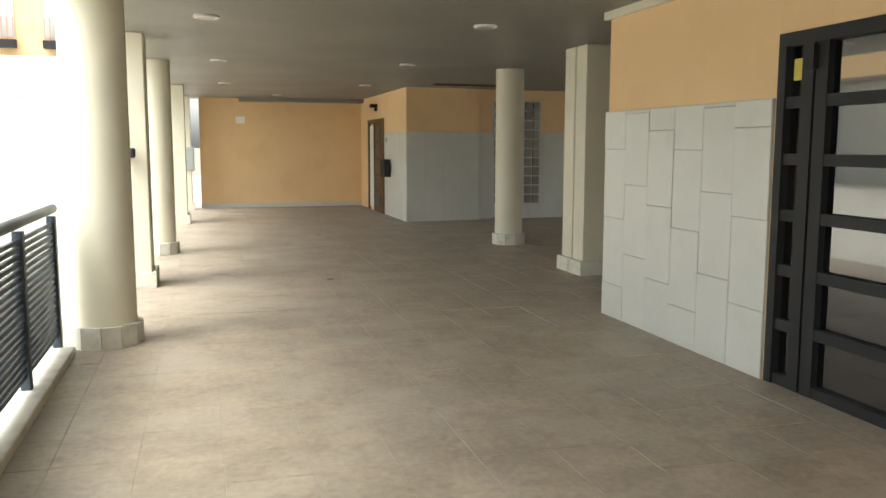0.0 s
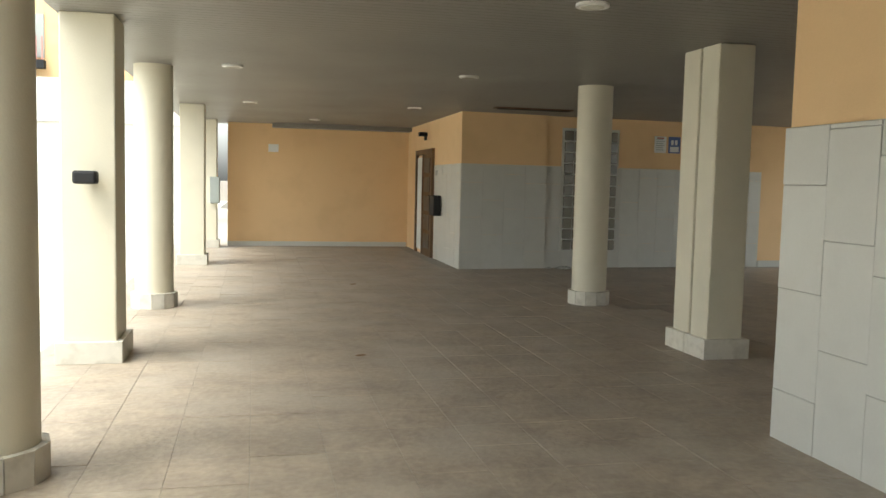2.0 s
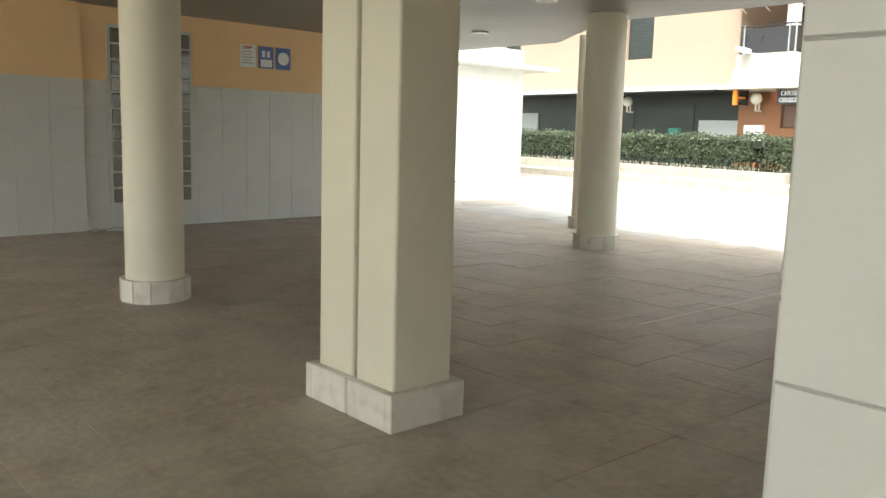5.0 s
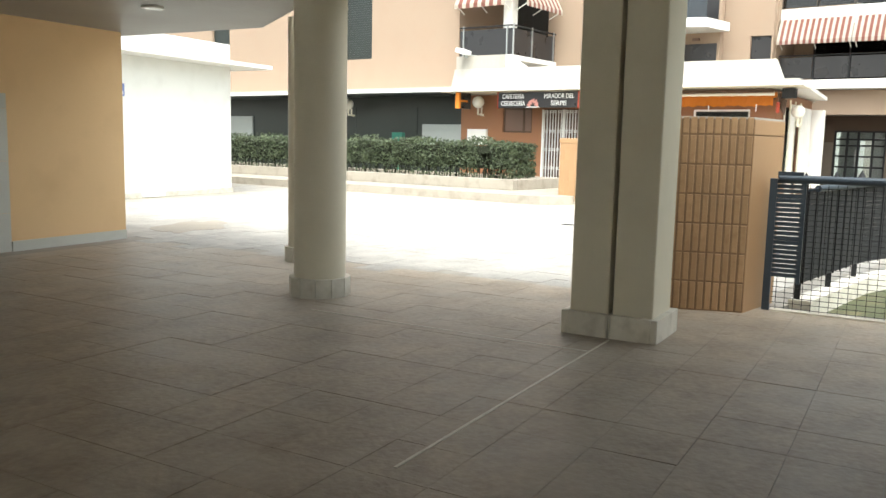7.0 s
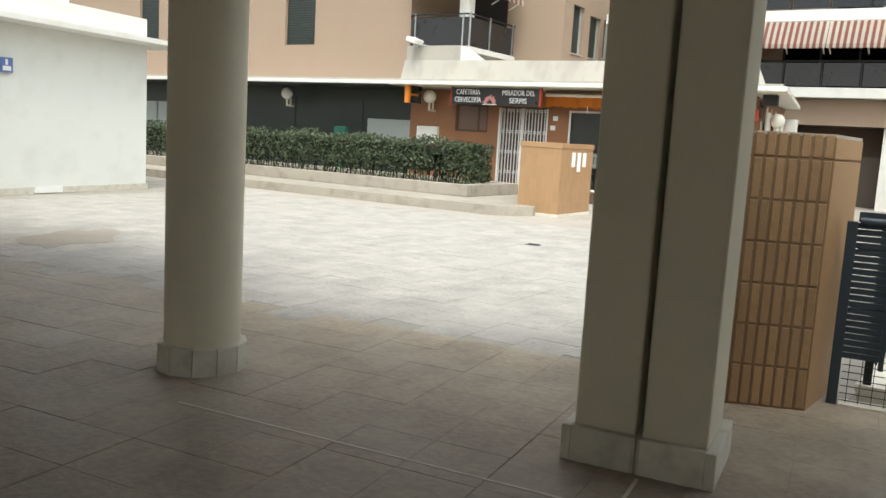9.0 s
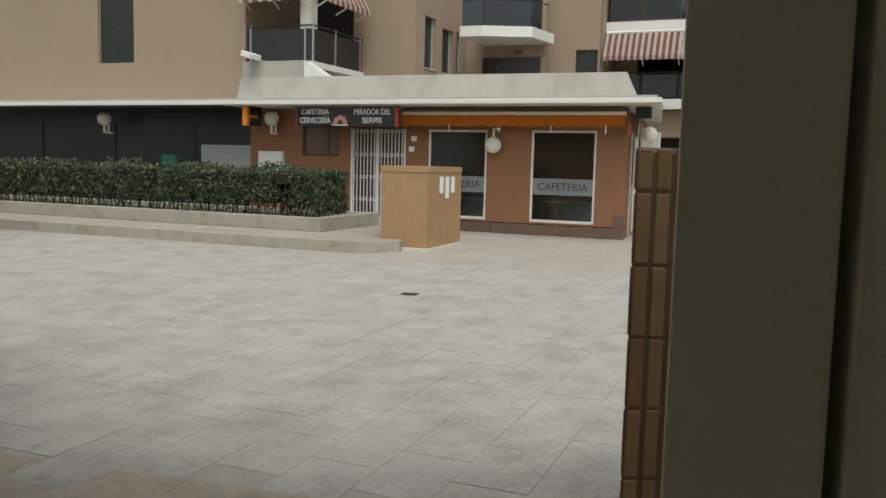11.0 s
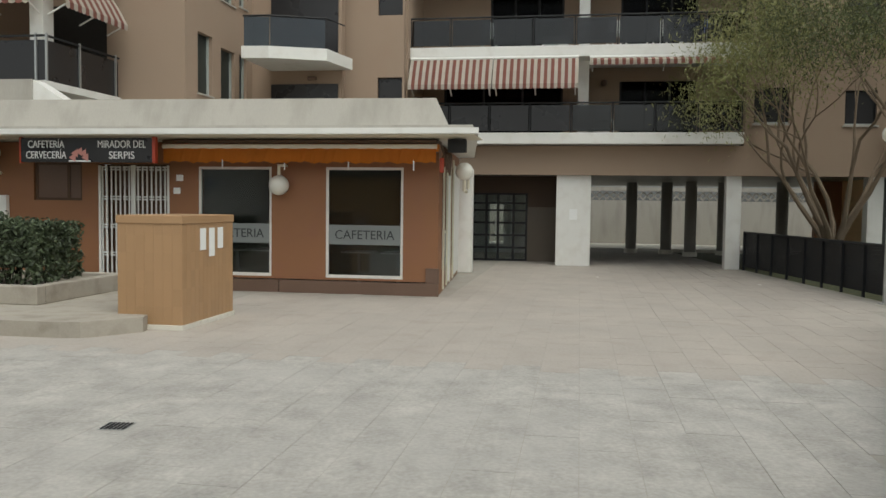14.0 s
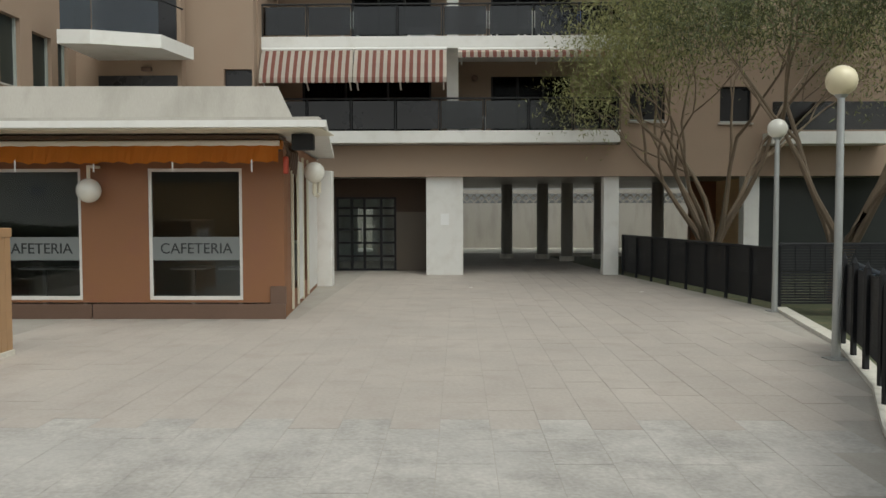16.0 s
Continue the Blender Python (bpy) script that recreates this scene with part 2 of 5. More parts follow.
def thing(name, m, label, category, group="", kind=""):
    ob = new(name)
    ob.matrix_world = m
    ob.empty_display_size = 0.2
    return tagged(ob, label, category, group, kind)


def single(name, bm, material, m, label, category, kind="", smooth=False, group=""):
    ob = new(name, to_mesh(name, bm, material, smooth))
    ob.matrix_world = m
    return tagged(ob, label, category, group, kind)


def text_mesh(words, size, material, depth=0.004):
    cu = bpy.data.curves.new("lettering", "FONT")
    cu.body, cu.size, cu.extrude, cu.align_x, cu.align_y = words, size, depth, "CENTER", "CENTER"
    tmp = bpy.data.objects.new("lettering", cu)
    scene.collection.objects.link(tmp)
    bpy.context.view_layer.update()
    me = bpy.data.meshes.new_from_object(tmp.evaluated_get(bpy.context.evaluated_depsgraph_get()))
    bpy.data.objects.remove(tmp)
    me.materials.clear()
    me.materials.append(material)
    return me


def lettering(words, size, material, parent, m, width=None):
    me = text_mesh(words, size, material)
    if width:
        w = max(v.co.x for v in me.vertices) - min(v.co.x for v in me.vertices)
        me.transform(Matrix.Diagonal((width / w, 1, 1, 1)))
    ob = new("lettering", me)
    ob.parent = parent
    ob.matrix_basis = m
    return ob


I4 = Matrix.Identity(4)
# the square's frame: origin at the cafe's corner, x away from the walker, y along the front
PL = pose(24.11, 10.90, 0, 0, 0, -6.5)
# writing on a front that faces -x
FRONT = Matrix(((0, 0, -1, 0), (-1, 0, 0, 0), (0, 1, 0, 0), (0, 0, 0, 1)))


def on_front(x, y, z):
    return Matrix.Translation((x, y, z)) @ FRONT


# ---- ground ----
EDGE = [(8.92, 8.60), (9.6, 8.45), (11.2, 8.2), (13.0, 7.55), (15.0, 6.55), (16.8, 5.68), (18.2, 4.85), (20.6, 3.72), (24.4, 2.62), (32.3, 2.9)]
single("ground", bx(-900, 900, -900, 900, -1.5, -0.45), M_EARTH, I4, "bare brown earth round the buildings", "ground", "structure")
garden = bmesh.new()
prism(garden, [(6.0, -30), (60, -30), (60, 2.8)] + [(x, y - 0.12) for x, y in EDGE[::-1]], -0.44, -0.12)
single("lawn_ground", garden, M_GRASS, I4, "thin worn lawn beside the paved square", "lawn", "structure")
pav = bmesh.new()
prism(pav, [(-4.0, -6), (8.92, -6)] + EDGE + [(60, 2.9), (60, 45), (-4.0, 45)], -0.44, -0.0005)
pavement = single("pavement", pav, M_JOINT, I4, "worn grey-brown stone paving", "pavement", "structure")

# ---- gallery: structure ----
H = 2.70


def slatted_ceiling():
    bm = bmesh.new()
    prism(bm, [(-3.78, -6), (7.72, -6), (7.72, 12.6), (9.2, 14.6), (9.2, 22), (-3.78, 22)], H + 0.03, H + 0.35)
    y = -6.0
    while y < 21.9:
        xe = 7.72 if y < 12.6 else min(9.2, 7.72 + (y - 12.6) * 0.74)
        box(bm, -3.76, xe - 0.02, y, y + 0.092, H, H + 0.034)
        y += 0.1
    return bm


single("ceiling", slatted_ceiling(), M_CEIL, I4, "grey metal-slat ceiling of the covered gallery", "ceiling", "structure")
# unseen stand-in for the storeys above, kept low so sky reaches the square
single("wall_above", bx(-3.72, 7.65, -6, 21.9, H + 0.36, 3.2), M_BROWN, I4, "unseen low wall added above the gallery to shape the light", "wall", "structure")

# east block with panelled wall and door
wall_e = thing("wall_east", I4, "apricot wall with pale tiled lower half", "wall", kind="structure")
T = 1.83
part("render", box(bx(0.75, 6.4, 4.40, 6.70, 0.0, H), 0.75, 6.4, -5, 2.95, 0, H), M_ORANGE, wall_e)
part("lintel", bx(0.752, 1.05, 2.95, 4.40, 2.22, H), M_ORANGE, wall_e)
part("grout", box(bx(0.735, 0.75, 4.42, 6.714, 0, T), 0.735, 6.41, 6.70, 6.714, 0, T), M_GROUT, wall_e)
part("cornice", bx(0.70, 0.75, -5, 6.74, H - 0.07, H - 0.002), M_COLUMN, wall_e)

# unseen closing walls behind the start of the walk, added to block skylight
single("wall_south", bx(-3.9, 6.4, -6.25, -6.0, 0, H + 0.3), M_ORANGE, I4, "unseen apricot wall added to keep light out of the gallery", "wall", "structure")
single("wall_south_east", bx(0.75, 6.4, -6.0, -5.0, 0, H), M_ORANGE, I4, "unseen apricot wall added to keep light out of the gallery", "wall", "structure")

# far block
wall_n = thing("wall_north", I4, "apricot wall with pale tiled lower half", "wall", kind="structure")
nb = bmesh.new()
prism(nb, [(1.16, 16.26), (2.74, 16.40), (2.76, 16.48), (8.88, 16.78), (8.95, 22.0), (1.16, 22.0)], 0, H)
part("render", nb, M_ORANGE, wall_n)
single("wall_end", bx(-2.85, 1.16, 21.3, 21.6, 0, H), M_ORANGE, I4, "apricot rendered end wall of the gallery", "wall", "structure")
single("baseboard", bx(-2.85, 1.14, 21.27, 21.3, 0, 0.1), M_TILE, I4, "pale stone skirting along the end wall", "skirting", "structure")
single("baseboard", prism(bmesh.new(), [(7.2, 16.675), (8.87, 16.755), (8.87, 16.775), (7.2, 16.7)], 0, 0.12), M_TILE, I4, "pale blue-grey skirting along the apricot wall", "skirting", "structure")
single("trim", bx(-1.9, 1.16, 20.9, 21.28, H - 0.09, H - 0.004), M_CEIL, I4, "lowered ceiling strip at the end wall", "ceiling trim", "structure")


# ---- gallery: columns ----
def round_column(x, y, r):
    t = thing("round_column", pose(x, y, 0), "cream-painted round column on a faceted marble base", "column", "columns of the gallery")
    bm = bmesh.new()
    tube(bm, [(0, 0, 0.16), (0, 0, H)], r, 40)
    part("shaft", bm, M_COLUMN, t, smooth=True)
    bm = bmesh.new()
    tube(bm, [(0, 0, H - 0.2), (0, 0, H - 0.18)], r + 0.004, 40)
    part("joint_ring", bm, M_COLUMN, t, smooth=True)
    k = 12
    for i in range(k):
        a0, a1 = (i + 0.02) * 2 * math.pi / k, (i + 0.98) * 2 * math.pi / k
        bm = bmesh.new()
        ro, ri = r + 0.045, r - 0.05
        prism(bm, [(ro * math.cos(a0), ro * math.sin(a0)), (ro * math.cos(a1), ro * math.sin(a1)), (ri * math.cos(a1), ri * math.sin(a1)), (ri * math.cos(a0), ri * math.sin(a0))], 0, 0.17)
        part("base_stone", bm, M_COLBASE, t)
    return t


def skirted(t, x0, x1, y0, y1, lo=0.048, hi=0.048):
    part("shaft", bx(x0, x1, y0, y1, 0.15, H, 0.012), M_COLUMN, t)
    g, h = 0.048, 0.175
    for b in (bx(x0 - g, x1 + g, y0 - lo, y0, 0, h, 0.006), bx(x0 - g, x1 + g, y1, y1 + hi, 0, h, 0.006), bx(x0 - g, x0, y0, y1, 0, h, 0.006), bx(x1, x1 + g, y0, y1, 0, h, 0.006)):
        part("base_stone", b, M_COLBASE, t)


round_column(-3.53, 6.68, 0.24)
round_column(-3.38, 12.25, 0.21)
round_column(1.83, 12.15, 0.215)
round_column(7.21, 12.19, 0.23)
round_column(8.78, 13.6, 0.22)
for x0, x1, y0, y1 in ((-3.73, -3.33, 9.27, 9.77), (-3.5, -3.1, 17.0, 17.45), (-3.45, -3.05, 20.6, 21.1)):
    t = thing("square_column", pose((x0 + x1) / 2, (y0 + y1) / 2, 0), "cream-painted square column on a marble skirting", "column", "columns of the gallery")
    skirted(t, -(x1 - x0) / 2, (x1 - x0) / 2, -(y1 - y0) / 2, (y1 - y0) / 2)


def twin_column(x, y, hx, off, hy):
    t = thing("twin_column", pose(x, y, 0), "pair of cream square columns with a narrow joint", "column", "twin columns")
    for s in (-1, 1):
        skirted(t, -hx, hx, off * s - hy, off * s + hy, *((0.048, 0.012) if s < 0 else (0.012, 0.048)))
    return t


twin_column(1.705, 9.13, 0.17, 0.157, 0.141)
twin_column(7.33, 9.45, 0.235, 0.163, 0.148)


# ---- gallery: railing ----
def slat_panel(t, y0, y1, z0, z1, x=0.0, step=0.045):
    z = z0
    while z < z1:
        bm = bmesh.new()
        box(bm, x - 0.012, x + 0.012, y0, y1, z, z + 0.026)
        part("slat", bm, M_NAVY, t)
        z += step


rail = thing("railing", pose(-3.82, 0, 0), "blue-black steel railing with slatted panels", "railing")
for y in (6.36, 5.24, 4.12, 3.0, 1.88, 0.76, -0.36):
    part("post", bx(-0.03, 0.03, y - 0.035, y + 0.035, 0, 1.02, 0.005), M_NAVY, rail)
bm = bmesh.new()
tube(bm, [(0, -3, 1.07), (0, 6.42, 1.07)], 0.035, 14)
part("handrail", bm, M_NAVY, rail, smooth=True)
for y in (6.36, 5.24, 4.12, 3.0, 1.88):
    slat_panel(rail, y - 1.12 + 0.03, y - 0.03, 0.14, 0.97)
single("kerb", bx(-4.0, -3.7, -6, 6.35, -0.01, 0.06, 0.01), M_COLBASE, I4, "pale stone kerb under the railing", "kerb", "structure")

# ---- square: cafe ----
cafe = thing("cafe_building", PL, "single-storey terracotta cafe with concrete parapet and flat eave", "cafe building")


def wall_with_openings(x0, x1, y0, y1, z0, z1, holes):
    """A wall across x, pierced by holes (ya, yb, za, zb)."""
    bm = bmesh.new()
    ys = sorted({y0, y1, *[h[0] for h in holes], *[h[1] for h in holes]})
    for ya, yb in zip(ys, ys[1:]):
        cuts = sorted([h[2:] for h in holes if h[0] <= ya + 1e-6 and h[1] >= yb - 1e-6])
        z = z0
        for za, zb in cuts:
            if za > z + 1e-4:
                box(bm, x0, x1, ya, yb, z, za)
            z = zb
        if z < z1 - 1e-4:
            box(bm, x0, x1, ya, yb, z, z1)
    bmesh.ops.remove_doubles(bm, verts=bm.verts[:], dist=1e-4)
    return bm


WINS = [(0.66, 2.15, 0.30, 2.38), (3.22, 4.70, 0.30, 2.38)]
HOLES = WINS + [(5.30, 6.80, 0.12, 2.42), (7.15, 8.20, 1.70, 2.45)]
part("front_wall", wall_with_openings(0, 0.25, 0.0, 9.78, 0.26, 2.85, HOLES), M_RUST, cafe)


def side_strip(x0, x1, z0, z1, out=0.0, thick=0.25):
    """A stretch of the cafe's slanting side wall."""
    y0, y1 = 0.02 + (x0 - 0.25) * 0.0785 - out, 0.02 + (x1 - 0.25) * 0.0785 - out
    return prism(bmesh.new(), [(x0, y0), (x1, y1), (x1, y1 + thick), (x0, y0 + thick)], z0, z1)


part("side_wall", side_strip(0.25, 5.6, 0, 0.34), M_RUST, cafe)
part("side_wall", side_strip(0.25, 5.6, 2.5, 2.85), M_RUST, cafe)
for x0, x1 in ((0.25, 0.88), (3.46, 5.6)):
    part("side_wall", side_strip(x0, x1, 0.34, 2.5), M_RUST, cafe)
for x0, x1 in ((1.76, 2.5), (3.5, 5.4)):
    part("side_panel", side_strip(x0, x1, 0.1, 2.6, 0.03, 0.028), M_WHITE, cafe, "white side panel")
for x0, x1 in ((0.9, 1.76), (2.5, 3.46)):
    g = part("side_pane", side_strip(x0, x1, 0.34, 2.5, -0.04, 0.01), M_GLASS, cafe)
    g.visible_shadow = False
for x in (0.9, 1.7, 2.5, 3.4):
    part("side_post", bx(x, x + 0.06, x * 0.0785 - 0.04, x * 0.0785 - 0.006, 0.05, 2.7), M_COLUMN, cafe)
part("back_wall", bx(5.4, 5.6, 0.7, 9.78, 0, 2.85), M_ROOMWALL, cafe)
part("inner_floor", bx(0.25, 5.4, 0.7, 9.78, 0.0, 0.05), M_PLINTH, cafe)
for y0, y1 in ((-0.02, 3.05), (3.07, 5.28)):
    part("plinth", bx(-0.035, 0.0, y0, y1, 0, 0.24, 0.004), M_PLINTH, cafe)
part("plinth", bx(-0.037, 0.0, -0.03, 0.22, 0.242, 0.52, 0.004), M_PLINTH, cafe)
part("plinth", bx(-0.035, 0.0, 6.82, 9.78, 0, 0.24, 0.004), M_PLINTH, cafe)
part("roof", bx(-0.28, 6.2, 0.5, 9.9, 2.86, 3.04), M_CONC, cafe)


def parapet_front():
    bm = bmesh.new()
    f = [bm.verts.new(p) for p in [(-0.45, -0.28, 3.04), (-0.45, 9.9, 3.04), (-0.25, 9.9, 3.66), (-0.25, 0.02, 3.62)]]
    b = [bm.verts.new((0.0 if i > 1 else -0.1, v.co.y + (0.15 if v.co.y < 1 else 0), v.co.z)) for i, v in enumerate(f)]
    bm.faces.new(f)
    bm.faces.new(b[::-1])
    for i in range(4):
        bm.faces.new((f[i], f[(i + 1) % 4], b[(i + 1) % 4], b[i]))
    return bm


part("parapet", parapet_front(), M_CONC, cafe, "rain-streaked concrete parapet")
part("parapet", prism(bmesh.new(), [(-0.1, 0.03), (6.0, 1.42), (6.0, 1.62), (-0.1, 0.23)], 3.05, 3.6), M_CONC, cafe)
part("parapet_step", bx(-0.235, 0.2, 8.05, 9.86, 3.6, 4.06), M_CONC, cafe)
wedge = bmesh.new()
wv = [[wedge.verts.new((x, y, z)) for y, z in ((8.045, 3.62), (8.045, 4.05), (7.4, 3.66), (7.4, 3.62))] for x in (-0.2, 0.18)]
wedge.faces.new(wv[0])
wedge.faces.new(wv[1][::-1])
for i in range(4):
    wedge.faces.new((wv[0][i], wv[1][i], wv[1][(i + 1) % 4], wv[0][(i + 1) % 4]))
bmesh.ops.recalc_face_normals(wedge, faces=wedge.faces)
part("parapet_wedge", wedge, M_WHITE, cafe, "white sloping end of the parapet")
part("eave", prism(bmesh.new(), [(-1.25, -0.88), (6.0, 0.10), (6.0, 26), (-1.25, 26)], 2.90, 3.0), M_WHITE, cafe, "white flat eave edge")
part("eave_soffit", bx(-1.2, 0.0, -0.8, 9.75, 2.88, 2.898), M_COLUMN, cafe)
part("eave_moulding", bx(-1.1, -0.9, -0.75, 26, 3.002, 3.06), M_CONC, cafe)

for i, (y0, y1, z0, z1) in enumerate(WINS):
    w = part("window", bx(0.02, 0.07, y0, y0 + 0.05, z0, z1), M_WHITE, cafe, "white-framed shop window")
    for b in (bx(0.02, 0.07, y1 - 0.05, y1, z0, z1), bx(0.018, 0.072, y0 + 0.05, y1 - 0.05, z0, z0 + 0.06), bx(0.018, 0.072, y0 + 0.05, y1 - 0.05, z1 - 0.05, z1)):
        part("frame", b, M_WHITE, w)
    g = part("pane", bx(0.04, 0.05, y0 + 0.05, y1 - 0.05, z0 + 0.06, z1 - 0.05), M_GLASS, w)
    g.visible_shadow = False
    part("frosted_band", bx(0.030, 0.038, y0 + 0.05, y1 - 0.05, 0.93, 1.30), M_FROST, w, "frosted band with dark lettering")
    lettering("CAFETERIA", 0.24, M_LETTER, w, on_front(0.026, (y0 + y1) / 2, 1.11), 1.14)
w3 = part("small_window", bx(0.05, 0.10, 7.15, 8.20, 1.70, 1.75), M_WOOD, cafe, "dark wooden shuttered window")
for b in (bx(0.05, 0.10, 7.15, 8.20, 2.40, 2.45), bx(0.05, 0.10, 7.15, 7.21, 1.75, 2.40), bx(0.05, 0.10, 8.14, 8.20, 1.75, 2.40), bx(0.05, 0.1, 7.44, 7.50, 1.75, 2.4)):
    part("frame", b, M_WOOD, w3)
part("shutter", bx(0.07, 0.09, 7.21, 8.14, 1.75, 2.40), M_PLINTH, w3)

# folding gate
gate = thing("folding_gate", PL @ pose(0.02, 5.30, 0.12), "white folding lattice gate across the cafe door", "security gate")
for y in (0.0, 0.72, 0.76, 1.45):
    part("upright", bx(-0.02, 0.02, y, y + 0.05, 0, 2.28, 0.004), M_WHITE, gate)
n = 15
for i in range(n):
    y = 0.1 + i * 1.32 / (n - 1)
    part("bar", bx(-0.006, 0.012, y - 0.013, y + 0.013, 0.02, 2.26), M_WHITE, gate)
for z in (0.5, 0.55, 1.05, 1.10, 1.60, 1.65, 2.18, 2.23, 0.08):
    for k in range(10):
        y = 0.06 + k * 0.139
        part("link", bx(0.012, 0.022, y, y + 0.10, z, z + 0.028), M_WHITE, gate)
single("cafe_door", bx(0.30, 0.36, 5.30, 6.80, 0.06, 2.42), M_WOOD, PL, "dark wooden cafe door behind the gate", "door", "structure")

# sign over the door
sign = thing("cafe_sign", PL @ pose(-0.9, 6.44, 2.63), "black cafe name board with white lettering", "shop sign")
part("board", bx(-0.08, 0.0, -1.32, 1.32, -0.225, 0.225, 0.006), M_SIGNBLK, sign)
for b in (bx(-0.085, 0.005, -1.38, -1.32, -0.24, 0.24), bx(-0.085, 0.005, 1.32, 1.35, -0.24, 0.24)):
    part("edge", b, M_SIGNRED, sign)
for words, y, z, w in (("CAFETERÍA", 0.80, 0.10, 0.74), ("CERVECERÍA", 0.80, -0.10, 0.82), ("MIRADOR DEL", -0.72, 0.10, 0.95), ("SERPIS", -0.72, -0.10, 0.50)):
    lettering(words, 0.19, M_PAPER, sign, on_front(-0.087, y, z), w)
emb = bmesh.new()
for k in range(5):
    a = radians(10 + k * 40)
    bmesh.ops.create_cone(emb, cap_ends=True, segments=3, radius1=0.09, radius2=0.09, depth=0.006, matrix=Matrix.Translation((-0.086, 0.12 + 0.13 * math.cos(a), -0.16 + 0.13 * math.sin(a))) @ Matrix.Rotation(radians(90), 4, "Y"))
part("emblem", emb, M_PINK, sign, "pale red fan-shaped emblem")
part("emblem_rim", bx(-0.089, -0.083, -0.10, 0.34, -0.215, -0.19), M_PAPER, sign)
osign = thing("projecting_sign", PL @ pose(-0.75, 9.17, 2.66), "orange and black box sign projecting from the wall", "shop sign")
part("box", bx(-0.25, 0.3, -0.06, 0.06, -0.26, 0.26, 0.01), M_SIGNBLK, osign)
part("panel", bx(-0.37, -0.25, -0.065, 0.065, -0.265, 0.265, 0.01), M_AWN_O, osign)
part("panel", bx(-0.255, 0.1, -0.075, -0.062, -0.06, 0.0), M_AWN_O, osign)
part("bracket", bx(0.3, 0.33, -0.03, 0.03, -0.2, 0.2), M_BLACK, osign)

# roller awning
awn = thing("roller_awning", PL @ pose(0, 0.0, 2.6), "rolled orange canvas awning with a short valance", "awning")
part("cassette", bx(-0.55, -0.03, -0.05, 5.15, 0.19, 0.25), M_WOOD, awn)
bm = bmesh.new()
tube(bm, [(-0.52, -0.05, 0.13), (-0.52, 5.15, 0.13)], 0.045, 10)
part("front_bar", bm, M_AWN_W, awn, smooth=True)
bm = bmesh.new()
rows = []
for i in range(61):
    y = -0.04 + i * 5.18 / 60
    dz = 0.018 * math.sin(i * 2.1) + 0.012 * math.sin(i * 0.7)
    rows.append([bm.verts.new((-0.54 + 0.01 * math.sin(i * 1.7), y, 0.10)), bm.verts.new((-0.55 + 0.02 * math.sin(i * 1.3), y, -0.16 + dz))])
for a, b in zip(rows, rows[1:]):
    bm.faces.new((a[0], a[1], b[1], b[0]))
bmesh.ops.solidify(bm, geom=bm.faces[:], thickness=0.006)
part("valance", bm, M_AWN_O, awn)
bm = bmesh.new()
tube(bm, [(-0.3, -0.05, 0.14), (-0.3, 5.15, 0.14)], 0.09, 12)
part("roll", bm, M_AWN_O, awn, smooth=True)
for y in (0.35, 1.55, 2.75, 3.95):
    part("cord", bx(-0.56, -0.552, y, y + 0.02, -0.30, -0.12), M_PAPER, awn)
for y in (0.0, 5.05):
    bm = bmesh.new()
    tube(bm, [(-0.02, y, 0.10), (-0.35, y + 0.1, -0.02), (-0.5, y, 0.12)], 0.025, 8)
    part("arm", bm, M_WOOD, awn)
bm = bmesh.new()
for k in range(6):
    tube(bm, [(-0.45 + 0.05 * k, -0.12, 0.15), (-0.4 + 0.04 * k, -0.16 - 0.02 * k, 0.0), (-0.3, -0.10 - 0.03 * k, -0.12 - 0.05 * k)], 0.022, 6)
part("winding_gear", bm, M_WOOD, awn)
part("tassel", bx(-0.42, -0.34, -0.16, -0.08, -0.33, -0.06, 0.02), M_SIGNRED, awn, "red cloth hanging at the awning's end")
box_ = thing("wall_speaker", PL @ pose(-0.55, -0.42, 2.62), "small dark box under the eave", "wall box")
part("body", bx(-0.1, 0.1, -0.16, 0.16, 0.0, 0.24, 0.015), M_BLACK, box_)
part("bracket", bx(-0.05, 0.05, -0.05, 0.05, 0.24, 0.25), M_STEEL, box_)


def wall_globe(x, y, z, arm, r=0.19, group="globe wall lamps"):
    t = thing("globe_wall_lamp", PL @ pose(x, y, z), "white opal globe wall lamp on a bracket", "wall lamp", group)
    part("globe", sphere((0, 0, 0), r), M_GLOBE, t, smooth=True)
    bm = bmesh.new()
    if arm == "up":
        tube(bm, [(0, 0, r - 0.02), (0, 0, r + 0.2)], 0.03, 8)
        box(bm, -0.05, 0.8, -0.1, 0.0, r + 0.16, r + 0.2)
    else:
        tube(bm, [(0, 0, -r + 0.02), (0, 0, -r - 0.18), (0.3, 0, -r - 0.2)], 0.035, 8)
        tube(bm, [(0.1, -0.06, -r + 0.04), (0.1, -0.06, -r - 0.16)], 0.03, 8)
    part("bracket", bm, M_COLUMN, t)
    return t


wall_globe(-0.3, 8.93, 2.62, "down")
wall_globe(-0.3, 14.44, 2.60, "down")
wall_globe(-0.2, 3.0, 2.03, "up")
wall_globe(0.4, -0.42, 2.33, "side", 0.17)
meter = thing("meter_box", PL @ pose(-0.03, 9.1, 1.29), "white meter cabinet on the cafe wall", "meter cabinet")
part("body", bx(-0.08, 0.03, -0.36, 0.36, 0, 0.5, 0.01), M_WHITE, meter)
part("door", bx(-0.088, -0.08, -0.32, 0.32, 0.04, 0.46), M_WHITE, meter)
for k, y in enumerate((5.08, 5.14)):
    st = thing("notice_plate", PL @ pose(-0.012, y, 2.1 - 0.25 * k), "small white notice beside the gate", "notice")
    part("plate", bx(0, 0.01, -0.07, 0.07, 0, 0.12), M_PAPER, st)

